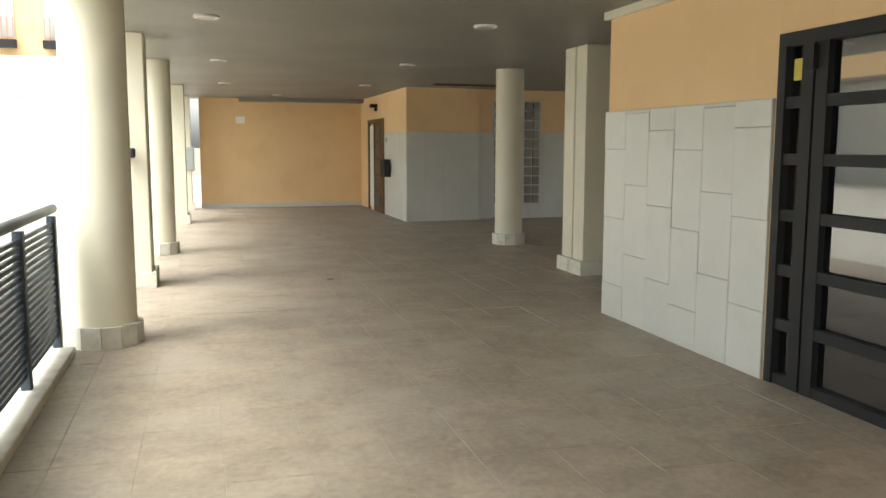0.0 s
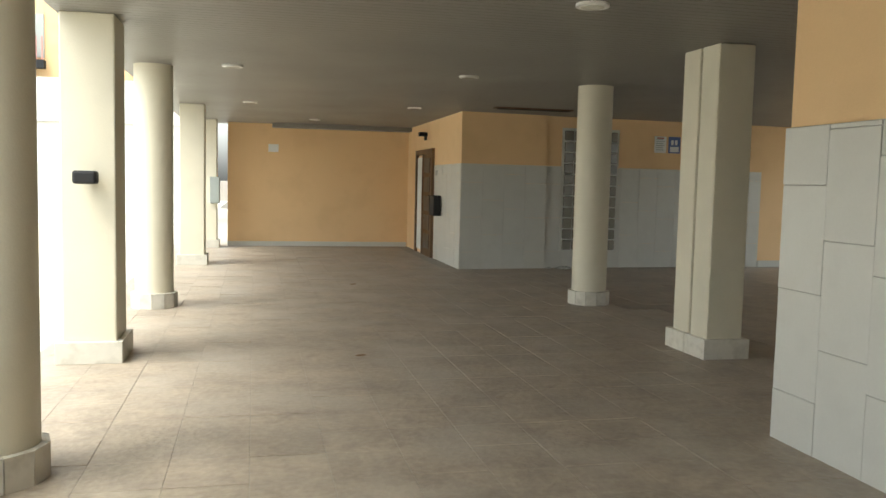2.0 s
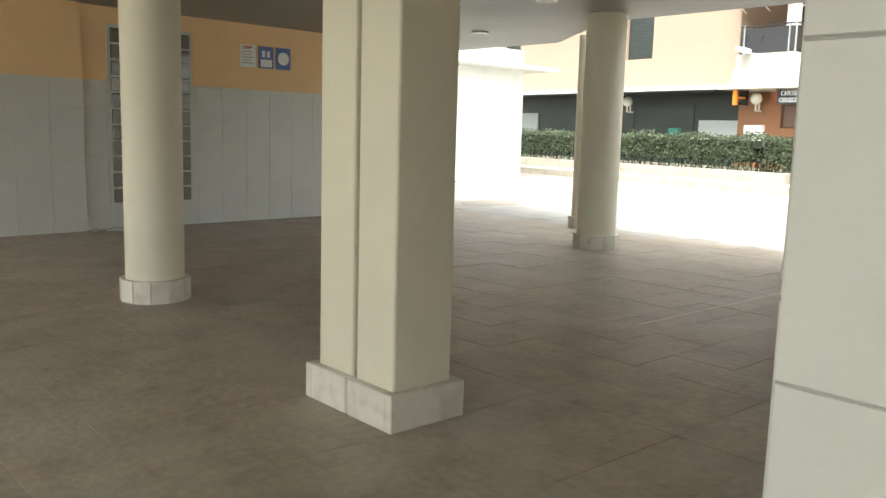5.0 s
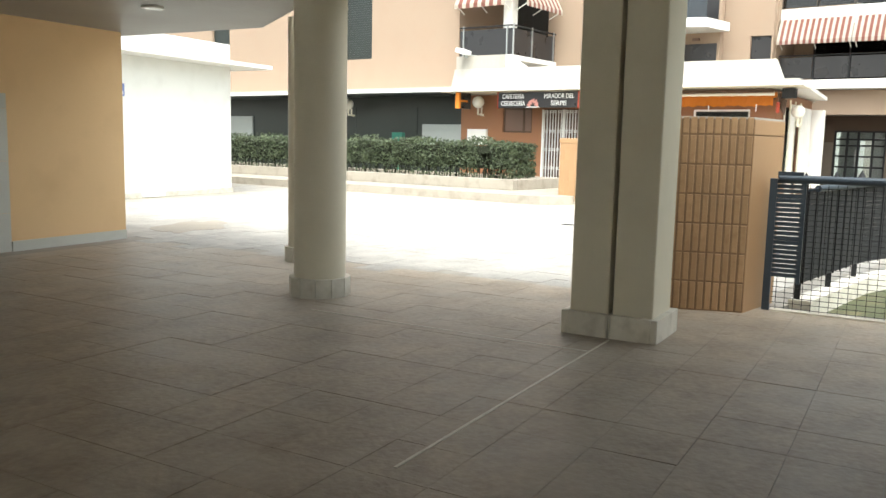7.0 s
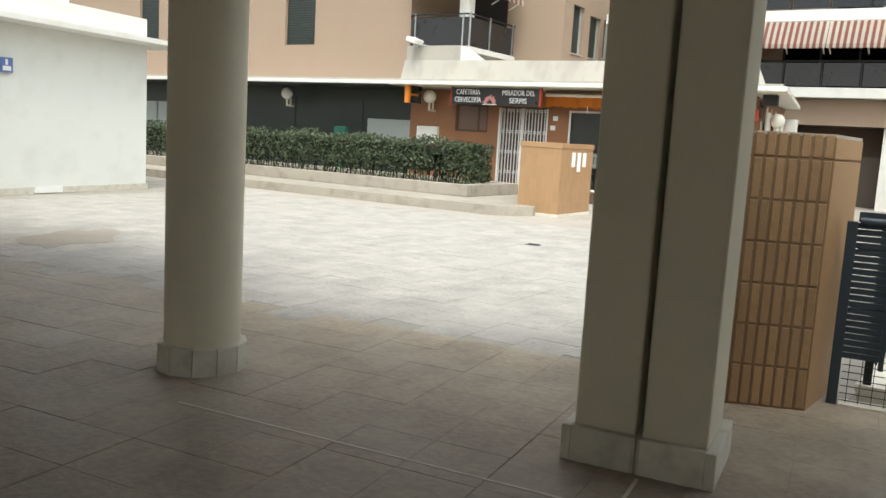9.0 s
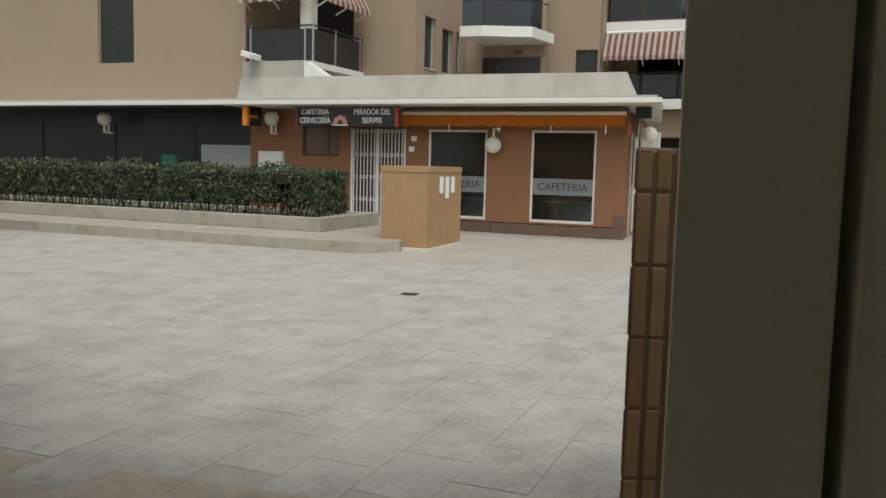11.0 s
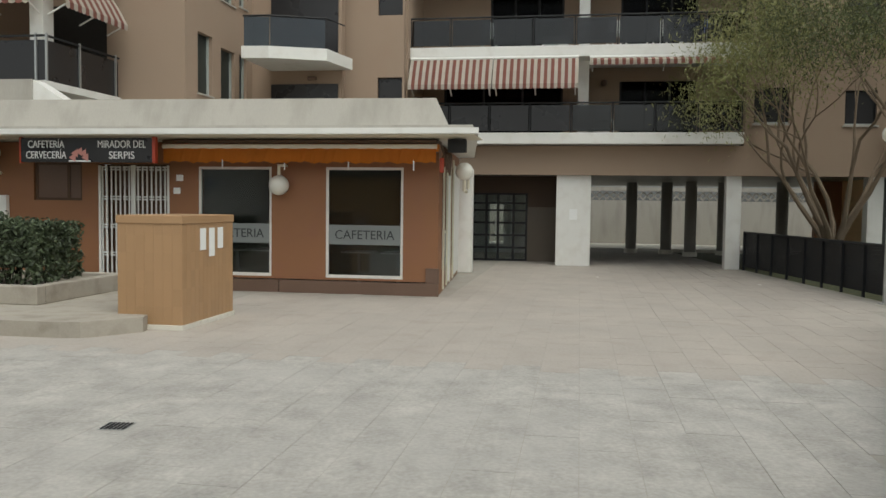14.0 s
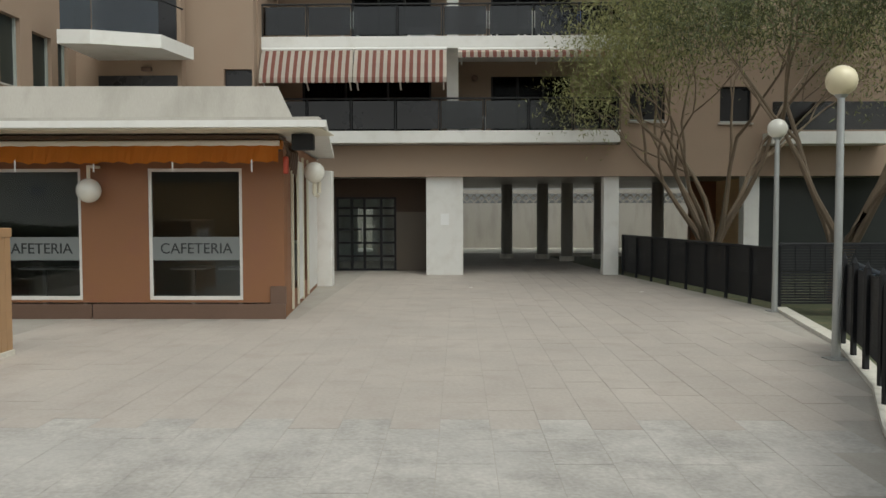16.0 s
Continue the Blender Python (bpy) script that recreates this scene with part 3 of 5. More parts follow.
# cafe inside
counter = thing("bar_counter", PL @ pose(3.4, 1.2, 0.05), "pale bar counter inside the cafe", "counter")
part("body", bx(-0.3, 0.3, -0.8, 4.5, 0, 1.02), M_ROOMWALL, counter)
part("top", bx(-0.36, 0.36, -0.85, 4.55, 1.02, 1.07), M_COLUMN, counter)
for y in (0.95, 1.75, 3.6, 4.3):
    t = thing("cafe_table", PL @ pose(0.95, y, 0.05), "small pale table inside the cafe window", "table", "cafe tables")
    part("tabletop", bx(-0.3, 0.3, -0.3, 0.3, 0.68, 0.71, 0.01), M_WHITE, t)
    part("leg", bx(-0.03, 0.03, -0.03, 0.03, 0.03, 0.68), M_STEEL, t)
    part("foot", bx(-0.2, 0.2, -0.2, 0.2, 0, 0.03), M_STEEL, t)
ice = thing("drinks_cooler", PL @ pose(4.7, 1.3, 0.05), "pale upright drinks cooler inside the cafe", "cooler")
part("cabinet", bx(-0.3, 0.3, -0.35, 0.35, 0, 1.85, 0.02), M_WHITE, ice)
part("door", bx(-0.32, -0.3, -0.3, 0.3, 0.3, 1.75), M_SMOKE, ice)

# dark shop front beside the cafe
shop = thing("shop_front", PL @ pose(0, 9.8, 0), "long dark green shop front under the eave", "shop front")
part("wall", bx(0.3, 0.5, 0.0, 16, 0, 2.9), M_DARKSHOP, shop)
part("soffit", bx(-1.2, 0.3, 0.0, 16, 2.86, 2.898), M_DARKSHOP, shop)
for y0, y1, z0, z1 in ((0.05, 1.75, 0.95, 1.94), (10.3, 11.6, 0.9, 2.2), (11.7, 13.4, 0.9, 2.2)):
    part("shutter", bx(0.25, 0.3, y0, y1, z0, z1), M_SHUTTER, shop, "pale grey shop shutter")
    for k in range(5):
        part("slat", bx(0.235, 0.25, y0, y1, z0 + 0.02 + k * (z1 - z0) / 5, z0 - 0.02 + (k + 1) * (z1 - z0) / 5), M_SHUTTER, shop)
for y0, y1 in ((2.0, 4.6), (4.8, 7.4), (7.6, 10.1)):
    part("panel", bx(0.27, 0.3, y0, y1, 0.3, 2.5), M_DARKSHOP, shop)
post = thing("green_post", PL @ pose(-0.6, 11.9, 0.19), "dark green metal box on a post", "utility post")
part("post", bx(-0.04, 0.04, -0.04, 0.04, 0, 1.2), M_GREENP, post)
part("head", bx(-0.08, 0.08, -0.22, 0.22, 1.15, 1.45, 0.01), M_GREENP, post)

# planter, hedge and step
step = single("step", prism(bmesh.new(), [(-5.82, 3.75), (-5.76, 3.50), (-5.62, 3.36), (-5.15, 3.0), (-3.3, 3.5), (-1.0, 4.9), (-1.0, 26), (-6.05, 26)], 0, 0.2), M_STEP, PL, "raised pale concrete step round the planter", "step", "structure")
single("step_inner", prism(bmesh.new(), [(-1.0, 5.2), (0.0, 5.2), (0.0, 26), (-1.0, 26)], 0, 0.196), M_STEP, PL, "paved strip along the shop fronts", "pavement", "structure")
planter = thing("planter", PL @ pose(0, 0, 0.2), "low stone planter wall round the hedge", "planter")
for b in (bx(-4.42, -4.22, 5.03, 26, 0, 0.27, 0.015), bx(-4.22, -1.95, 5.03, 5.23, 0, 0.27, 0.015), bx(-2.15, -1.95, 5.23, 26, 0, 0.27, 0.015)):
    part("wall", b, M_STEP, planter)
part("soil", bx(-4.22, -2.15, 5.23, 26, 0, 0.2), M_EARTH, planter)


def leaf_cloud(n, sampler, size, rng):
    vs, fs = [], []
    for _ in range(n):
        c = sampler()
        u = Vector((rng.gauss(0, 1), rng.gauss(0, 1), rng.gauss(0, 1))).normalized()
        w = u.orthogonal().normalized()
        w.rotate(Matrix.Rotation(rng.uniform(0, 6.28), 3, u))
        s = size * rng.uniform(0.6, 1.4)
        k = len(vs)
        vs += [c - u * s, c + w * s * 0.45, c + u * s, c - w * s * 0.45]
        fs.append((k, k + 1, k + 2, k + 3))
    return vs, fs


def raw(name, vs, fs, material, parent):
    me = bpy.data.meshes.new(name)
    me.from_pydata(vs, [], fs)
    me.materials.append(material)
    ob = new(name, me)
    ob.parent = parent
    return ob


rng = random.Random(4)
hedge = thing("hedge", PL @ pose(0, 0, 0.4), "clipped dark green hedge in the planter", "hedge")
HX0, HX1, HY0, HY1, HH = -4.15, -3.0, 5.25, 25.5, 0.98


# boxes paint the shade deep in the hedge near-black; tubes are stems
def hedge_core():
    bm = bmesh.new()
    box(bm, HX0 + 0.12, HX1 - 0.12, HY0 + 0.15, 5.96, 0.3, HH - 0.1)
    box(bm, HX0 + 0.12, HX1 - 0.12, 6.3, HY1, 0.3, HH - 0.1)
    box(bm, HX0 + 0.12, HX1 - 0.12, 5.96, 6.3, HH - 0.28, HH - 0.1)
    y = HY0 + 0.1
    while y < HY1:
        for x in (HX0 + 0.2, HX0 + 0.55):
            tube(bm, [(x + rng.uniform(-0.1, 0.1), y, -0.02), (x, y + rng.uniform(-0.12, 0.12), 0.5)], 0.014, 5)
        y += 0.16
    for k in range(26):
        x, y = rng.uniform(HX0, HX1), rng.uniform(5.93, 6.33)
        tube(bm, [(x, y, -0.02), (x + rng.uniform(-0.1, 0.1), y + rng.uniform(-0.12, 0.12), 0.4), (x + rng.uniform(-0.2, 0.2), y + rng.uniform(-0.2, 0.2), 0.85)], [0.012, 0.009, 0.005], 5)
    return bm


part("branch_mass", hedge_core(), M_TWIG_SHADE, hedge)


def hedge_point():
    y = HY0 + (HY1 - HY0) * rng.random() ** 1.15
    lump = 0.06 * math.sin(y * 3.1) + 0.05 * math.sin(y * 7.7 + 1)
    k = rng.random()
    if abs(y - 6.13) < 0.2 and k < 0.6 and rng.random() < 0.8:
        y += 0.45
    if k < 0.6:
        z = rng.uniform(0.06, HH)
        if z < 0.32 and rng.random() < 0.6:
            z += 0.3
        return Vector((HX0 + rng.uniform(-0.02, 0.12) - lump * 0.5, y, z))
    if k < 0.9:
        return Vector((rng.uniform(HX0, HX1), y, HH - rng.uniform(-0.05, 0.1) + lump))
    return Vector((rng.uniform(HX0, HX1), HY0 + rng.uniform(-0.05, 0.15), rng.uniform(0.1, HH)))


vs, fs = leaf_cloud(26000, hedge_point, 0.042, rng)
raw("foliage", vs, fs, M_HEDGE, hedge)

# service kiosk
kiosk = thing("service_kiosk", PL @ pose(-4.92, 2.57, 0), "tan-tiled service cabinet with white notices", "service cabinet")
KW, KD, KH = 1.62, 0.92, 1.52
part("core", bx(0.002, KW - 0.002, 0.002, KD - 0.002, 0, KH - 0.02), M_TANTILE, kiosk)
part("skirting", bx(-0.02, KW + 0.02, -0.02, KD + 0.02, 0, 0.07, 0.008), M_COLBASE, kiosk)
part("cap", bx(-0.015, KW + 0.015, -0.015, KD + 0.015, KH - 0.11, KH, 0.008), M_TANTILE, kiosk)
for k, x in enumerate((0.52, 0.80, 1.08)):
    part("notice", bx(x, x + 0.17, -0.012, -0.004, 1.04 - 0.1 * (k == 1), 1.34), M_PAPER, kiosk, "white paper notice")

# ---- square: garden pier and fences ----
pier = thing("brick_pier", I4, "tan soldier-brick pier with dark mortar joints", "brick pier")
PA, PB, PC, PD = (8.62, 8.80), (9.30, 8.66), (9.08, 9.745), (8.29, 9.90)
PH = 1.638


def inset(poly, d):
    cx, cy = sum(p[0] for p in poly) / 4, sum(p[1] for p in poly) / 4
    return [(cx + (x - cx) * (1 - d), cy + (y - cy) * (1 - d)) for x, y in poly]


part("core", prism(bmesh.new(), inset([PA, PB, PC, PD], 0.005), 0, PH - 0.004), M_MORTAR, pier)


def fence_run(name, pts, label, top=1.05, slat=0.034, finial=True, base=0.0):
    t = thing(name, pose(pts[0][0], pts[0][1], base), label, "fence", "garden fences")
    o = Vector((pts[0][0], pts[0][1], 0))
    posts = []
    for a, b in zip(pts, pts[1:]):
        a, b = Vector((*a, 0)), Vector((*b, 0))
        n = max(1, round((b - a).length / 1.05))
        posts += [a + (b - a) * i / n for i in range(n)]
    posts.append(Vector((*pts[-1], 0)))
    for p in posts:
        q = p - o
        bm = bmesh.new()
        box(bm, q.x - 0.025, q.x + 0.025, q.y - 0.025, q.y + 0.025, -0.1, top + (0.06 if finial else 0))
        if finial:
            bmesh.ops.create_cone(bm, cap_ends=True, segments=4, radius1=0.04, radius2=0.0, depth=0.08, matrix=Matrix.Translation((q.x, q.y, top + 0.1)))
        part("post", bm, M_BLACK, t)
    for p, q in zip(posts, posts[1:]):
        d = q - p
        m = Matrix.Translation(p - o) @ Matrix.Rotation(math.atan2(d.y, d.x), 4, "Z")
        L_ = d.length
        bm = bmesh.new()
        z = 0.2 if finial else 0.1
        while z < top - 0.04:
            box(bm, 0.0, L_, -0.034, -0.026, z, z + slat)
            z += 0.047
        for k in range(0, 5):
            box(bm, L_ * k / 4 - 0.006, L_ * k / 4 + 0.006, -0.045, -0.034, 0.19, top - 0.03)
        box(bm, 0.0, L_, -0.042, -0.022, top - 0.04, top - 0.012)
        bm.transform(m)
        part("slat_panel", bm, M_BLACK, t)
        bm = bmesh.new()
        off = -0.11 if finial else 0.0
        tube(bm, [(0, off, top), (L_, off, top)], 0.03, 10)
        if finial:
            tube(bm, [(0, 0, top - 0.03), (0, off, top)], 0.012, 6)
        bm.transform(m)
        part("rail", bm, M_NAVY if finial else M_BLACK, t, smooth=True)
    return t


fence_run("garden_fence", [(9.36, 8.46), (11.2, 8.12), (13.0, 7.45), (15.0, 6.48), (16.8, 5.6), (18.2, 4.78), (20.62, 3.7)], "black slatted steel fence on a stone kerb", 1.05, 0.045)
fence_run("gate_fence", [(24.45, 2.60), (28.2, 2.72), (32.05, 2.90)], "black slatted steel fence before the arcade", 1.04, 0.045, finial=False)
fence_run("side_fence", [(24.45, 2.55), (23.6, -4.5)], "black slatted steel fence along the garden path", 1.12, finial=False)


def kerb_strip(pts, w, z0, z1):
    bm = bmesh.new()
    L_, R_ = [], []
    for i, p in enumerate(pts):
        a, b = Vector(pts[max(i - 1, 0)]), Vector(pts[min(i + 1, len(pts) - 1)])
        d = (b - a).normalized()
        nrm = Vector((-d.y, d.x)) * w / 2
        L_.append((p[0] + nrm.x, p[1] + nrm.y))
        R_.append((p[0] - nrm.x, p[1] - nrm.y))
    return prism(bm, L_ + R_[::-1], z0, z1)


single("kerb", kerb_strip([(9.30, 8.43), (11.2, 8.08), (13.0, 7.41), (15.0, 6.44), (16.8, 5.56), (18.2, 4.74), (20.62, 3.66), (24.4, 2.55)], 0.2, -0.3, 0.05), M_COLBASE, I4, "pale stone kerb under the garden fence", "kerb", "structure")

# railing between the pier and the panelled block
rail2 = thing("garden_railing", pose(8.92, 0, 0), "blue-black steel railing with slats and wire mesh", "railing")
for y in (8.66, 7.3, 5.9, 4.5):
    part("post", bx(-0.025, 0.025, y - 0.03, y + 0.03, -0.02, 1.14, 0.004), M_NAVY, rail2)
bm = bmesh.new()
tube(bm, [(0, 8.62, 1.14), (0, 4.4, 1.14)], 0.035, 12)
part("handrail", bm, M_NAVY, rail2, smooth=True)
part("panel_frame", bx(-0.02, 0.02, 8.40, 8.43, 0.25, 1.14), M_NAVY, rail2)
part("panel_frame", bx(-0.02, 0.02, 8.43, 8.63, 1.17, 1.2), M_NAVY, rail2)
for k in range(22):
    part("slat", bx(-0.012, 0.012, 8.43, 8.63, 0.30 + k * 0.04, 0.334 + k * 0.04), M_NAVY, rail2)
bm = bmesh.new()
for k in range(60):
    y = 4.45 + k * 0.07
    box(bm, -0.002, 0.002, y, y + 0.004, 0.02, 1.1)
for k in range(24):
    box(bm, -0.0035, 0.0035, 4.45, 8.62, 0.03 + k * 0.045, 0.034 + k * 0.045)
part("wire_mesh", bm, M_BLACK, rail2)
single("garden_edge", bx(8.86, 9.0, 4.4, 8.62, -0.3, 0.02), M_COLBASE, I4, "stone edging under the railing", "kerb", "structure")


# ---- street lamps ----
def street_lamp(x, y, h, r, white):
    t = thing("street_lamp", pose(x, y, 0), "steel lamp post with an opal globe", "street lamp", "lamps of the square")
    bm = bmesh.new()
    tube(bm, [(0, 0, 0.0), (0, 0, 1.0), (0, 0, h)], [0.052, 0.046, 0.040], 14)
    part("pole", bm, M_STEEL, t, smooth=True)
    bm = bmesh.new()
    tube(bm, [(0, 0, h - 0.02), (0, 0, h + 0.05)], [0.05, 0.1], 14)
    part("collar", bm, M_STEEL, t, smooth=True)
    part("globe", sphere((0, 0, h + r), r, 28), M_GLOBE if white else M_OLDGLOBE, t, "" if white else "yellowed opal globe", smooth=True)
    part("foot", bx(-0.11, 0.11, -0.11, 0.11, 0, 0.015), M_STEEL, t)
    return t


street_lamp(19.83, 4.26, 3.0, 0.174, 0)
street_lamp(24.2, 2.76, 2.9, 0.165, 1)
dr = thing("floor_drain", pose(14.87, 12.81, 0), "small dark drain grate in the paving", "drain")
part("frame", bx(-0.105, 0.105, -0.105, 0.105, -0.01, 0.006), M_STEEL, dr)
for k in range(6):
    part("bar", bx(-0.09, 0.09, -0.093 + k * 0.033, -0.075 + k * 0.033, 0.006, 0.011), M_BLACK, dr)

# ---- square: apartment building ----
apt = thing("apartment_building", PL @ pose(0, 0, 0), "brown apartment block with white balconies over an arcade", "apartment building")
FX = 8.7
part("lower_band", bx(FX, FX + 0.3, -18, 5.5, 2.58, 3.4), M_BROWN, apt)
part("arcade_ceiling", bx(FX + 0.3, 21.6, -18, 5.5, 2.6, 3.4), M_CEIL, apt)
fac_holes = [(-8.09, -7.18, 4.0, 4.98), (-10.3, -9.5, 3.95, 4.88), (-8.09, -7.18, 6.4, 7.4), (-10.3, -9.5, 6.4, 7.4)]
part("facade", wall_with_openings(FX, FX + 0.3, -18, -6.95, 3.4, 12, fac_holes), M_BROWN, apt)
part("recess_wall", wall_with_openings(10.2, 10.5, -6.95, 2.3, 3.4, 12, [(-5.85, -3.65, 3.72, 5.40), (-2.0, 1.6, 3.72, 5.40), (-5.85, -3.65, 6.16, 7.9), (-2.0, 0.2, 6.16, 7.9)]), M_BROWN, apt)
# sheet painted near-black in place of the rooms' own shade
part("room_back", bx(11.4, 11.5, -18, 3, 3.4, 12), M_ROOM_SHADE, apt)
part("pier_wall", bx(FX + 0.2, 10.2, -2.75, -2.45, 3.5, 12), M_WHITE, apt)
part("left_wall", wall_with_openings(7.6, 7.9, 2.3, 4.0, 3.0, 12, [(2.35, 3.05, 4.3, 5.2), (2.35, 3.05, 6.9, 8.0)]), M_BROWN, apt)
part("left_return", bx(7.9, 10.2, 2.25, 2.55, 3.0, 12), M_BROWN, apt)
for y0, y1, z0, z1 in fac_holes:
    w = part("window", bx(FX + 0.1, FX + 0.14, y0, y1, z0, z0 + 0.05), M_SHUTTER, apt, "dark shuttered window")
    for b in (bx(FX + 0.1, FX + 0.14, y0, y1, z1 - 0.05, z1), bx(FX + 0.1, FX + 0.14, y0, y0 + 0.05, z0 + 0.05, z1 - 0.05), bx(FX + 0.1, FX + 0.14, y1 - 0.05, y1, z0 + 0.05, z1 - 0.05)):
        part("frame", b, M_BLACK, w)
    part("pane", bx(FX + 0.12, FX + 0.13, y0 + 0.05, y1 - 0.05, z0 + 0.05, z1 - 0.05), M_SIGNBLK, w)
    part("sill", bx(FX - 0.05, FX + 0.1, y0 - 0.05, y1 + 0.05, z0 - 0.05, z0 - 0.003), M_CONC, w)
for y0, y1, z0, z1 in ((2.35, 3.05, 4.3, 5.2), (2.35, 3.05, 6.9, 8.0)):
    w = part("window", bx(7.72, 7.76, y0, y1, z0, z1), M_SIGNBLK, apt, "dark window")
for y0, y1, z0, z1 in ((-5.85, -3.65, 3.72, 5.40), (-2.0, 1.6, 3.72, 5.40), (-5.85, -3.65, 6.16, 7.9), (-2.0, 0.2, 6.16, 7.9)):
    w = part("patio_door", bx(10.3, 10.33, y0, y1, z0, z1), M_DIM, apt, "dark glazed patio door")
    n = 3
    for k in range(n + 1):
        y = y0 + (y1 - y0 - 0.06) * k / n
        part("frame", bx(10.26, 10.30, y, y + 0.06, z0, z1), M_BLACK, w)
    part("frame", bx(10.26, 10.30, y0, y1, z1, z1 + 0.06), M_BLACK, w)


def balcony(z, y0, y1, split, upper):
    s = part("balcony", bx(8.2, 10.2, y0, y1, z, z + 0.31, 0.01), M_WHITE, apt, "white balcony slab with glass balustrade")
    top = z + 0.31 + 0.82
    bm = bmesh.new()
    tube(bm, [(8.28, y0, top), (8.28, y1, top)], 0.025, 8)
    part("handrail", bm, M_BLACK, s)
    n = round((y1 - y0) / 1.15)
    for k in range(n + 1):
        y = y0 + 0.05 + (y1 - y0 - 0.1) * k / n
        part("post", bx(8.26, 8.30, y - 0.02, y + 0.02, z + 0.31, top), M_BLACK, s)
    for k in range(n):
        ya, yb = y0 + 0.09 + (y1 - y0 - 0.1) * k / n, y0 + 0.01 + (y1 - y0 - 0.1) * (k + 1) / n
        dark = ya > split
        part("panel", bx(8.275, 8.285, ya, yb, z + 0.36, top - 0.06), M_SIGNBLK if dark and not upper else M_SMOKE, s)
    return s


balcony(3.42, -6.85, 2.3, -2.6, False)
balcony(5.80, -7.0, 2.3, -2.6, True)
balcony(8.25, -7.0, 2.3, -2.6, True)
s = part("balcony", bx(8.0, 8.7, -13.6, -10.6, 3.35, 3.66, 0.01), M_WHITE, apt, "white balcony slab behind the tree")
part("panel", bx(8.02, 8.04, -13.6, -10.6, 3.7, 4.4), M_SMOKE, s)


def striped_awning(name, m, width, drop, out, stripes, label, valance=0.12):
    """Canvas slopes from its roller at the origin out along -x; stripes run down the slope."""
    t = thing(name, m, label, "awning", "striped awnings")
    w = width / stripes
    for k in range(stripes):
        bm = bmesh.new()
        y0, y1 = -k * w, -(k + 1) * w
        a = [bm.verts.new((0, y0, 0)), bm.verts.new((0, y1, 0)), bm.verts.new((-out * 0.55, y1, -drop * 0.5)), bm.verts.new((-out * 0.55, y0, -drop * 0.5)), bm.verts.new((-out, y1, -drop)), bm.verts.new((-out, y0, -drop)), bm.verts.new((-out, (y0 + y1) / 2, -drop - valance * 1.2)), bm.verts.new((-out, y1, -drop - valance)), bm.verts.new((-out, y0, -drop - valance))]
        bm.faces.new((a[0], a[1], a[2], a[3]))
        bm.faces.new((a[3], a[2], a[4], a[5]))
        bm.faces.new((a[5], a[4], a[7], a[6], a[8]))
        bmesh.ops.solidify(bm, geom=bm.faces[:], thickness=0.004)
        part("stripe", bm, M_AWN_R if k % 2 else M_AWN_W, t)
    bm = bmesh.new()
    tube(bm, [(0.03, 0, 0.02), (0.03, -width, 0.02)], 0.05, 8)
    part("roller", bm, M_WHITE, t)
    for y in (-0.08, -width / 2, -width + 0.08):
        bm = bmesh.new()
        tube(bm, [(0.05, y, -drop - 0.25), (-out, y, -drop - 0.02)], 0.018, 6)
        part("arm", bm, M_WHITE, t)
    return t


striped_awning("striped_awning", PL @ pose(8.05, 2.2, 5.74), 2.32, 0.74, 0.40, 25, "maroon and cream striped awning over the balcony")
striped_awning("striped_awning", PL @ pose(8.05, -0.14, 5.74), 2.32, 0.74, 0.40, 25, "maroon and cream striped awning over the balcony")
striped_awning("striped_awning", PL @ pose(8.05, -2.75, 5.72), 3.9, 0.10, 0.3, 41, "rolled-up maroon and cream striped awning")

# curved balcony and wing
part("recess_side", bx(7.0, 7.3, 3.9, 6.5, 3.0, 12), M_BROWN, apt)
rb = part("rounded_balcony", prism(bmesh.new(), [(4.9, 5.9), (4.95, 5.2), (5.5, 3.85), (7.0, 3.6), (7.0, 5.9)], 5.32, 5.62), M_WHITE, apt, "white angular balcony with blue glass")
part("panel", prism(bmesh.new(), [(4.95, 5.85), (5.0, 5.2), (5.02, 5.2), (4.97, 5.85)], 5.62, 6.35), M_BLUEGLASS, rb)
part("panel", prism(bmesh.new(), [(5.0, 5.18), (5.5, 3.9), (5.53, 3.91), (5.03, 5.19)], 5.62, 6.35), M_BLUEGLASS, rb)
bm = bmesh.new()
tube(bm, [(4.97, 5.88, 6.38), (5.0, 5.2, 6.38), (5.52, 3.88, 6.38), (6.38, 3.66, 6.38)], 0.025, 8)
part("handrail", bm, M_BLACK, rb)
part("dark_door", bx(6.96, 7.0, 4.0, 5.9, 3.6, 4.95), M_SIGNBLK, apt, "dark glazed balcony door")
part("dark_door", bx(6.96, 7.0, 4.0, 5.9, 5.65, 7.6), M_SIGNBLK, apt, "dark glazed balcony door")
lampw = part("bulkhead_lamp", bx(6.88, 7.0, 4.6, 4.85, 5.05, 5.15, 0.02), M_PLINTH, apt, "round bulkhead lamp")
part("wing_front", bx(3.0, 3.3, 6.46, 8.4, 3.0, 12), M_BROWN, apt)
WS = [(3.65, 4.45, 4.3, 5.75), (4.95, 5.8, 4.3, 5.6), (6.1, 6.6, 4.4, 5.65)]
bm = bmesh.new()
xs = [3.3, 3.65, 4.45, 4.95, 5.8, 6.1, 6.6, 7.1]
for a, b in zip(xs, xs[1:]):
    hit = [w for w in WS if w[0] == a]
    if hit:
        box(bm, a, b, 6.46, 6.76, 3.0, hit[0][2])
        box(bm, a, b, 6.46, 6.76, hit[0][3], hit[0][2] + 2.5)
        box(bm, a, b, 6.46, 6.76, hit[0][3] + 2.5, 12)
    else:
        box(bm, a, b, 6.46, 6.76, 3.0, 12)
part("wing_side", bm, M_BROWN, apt)
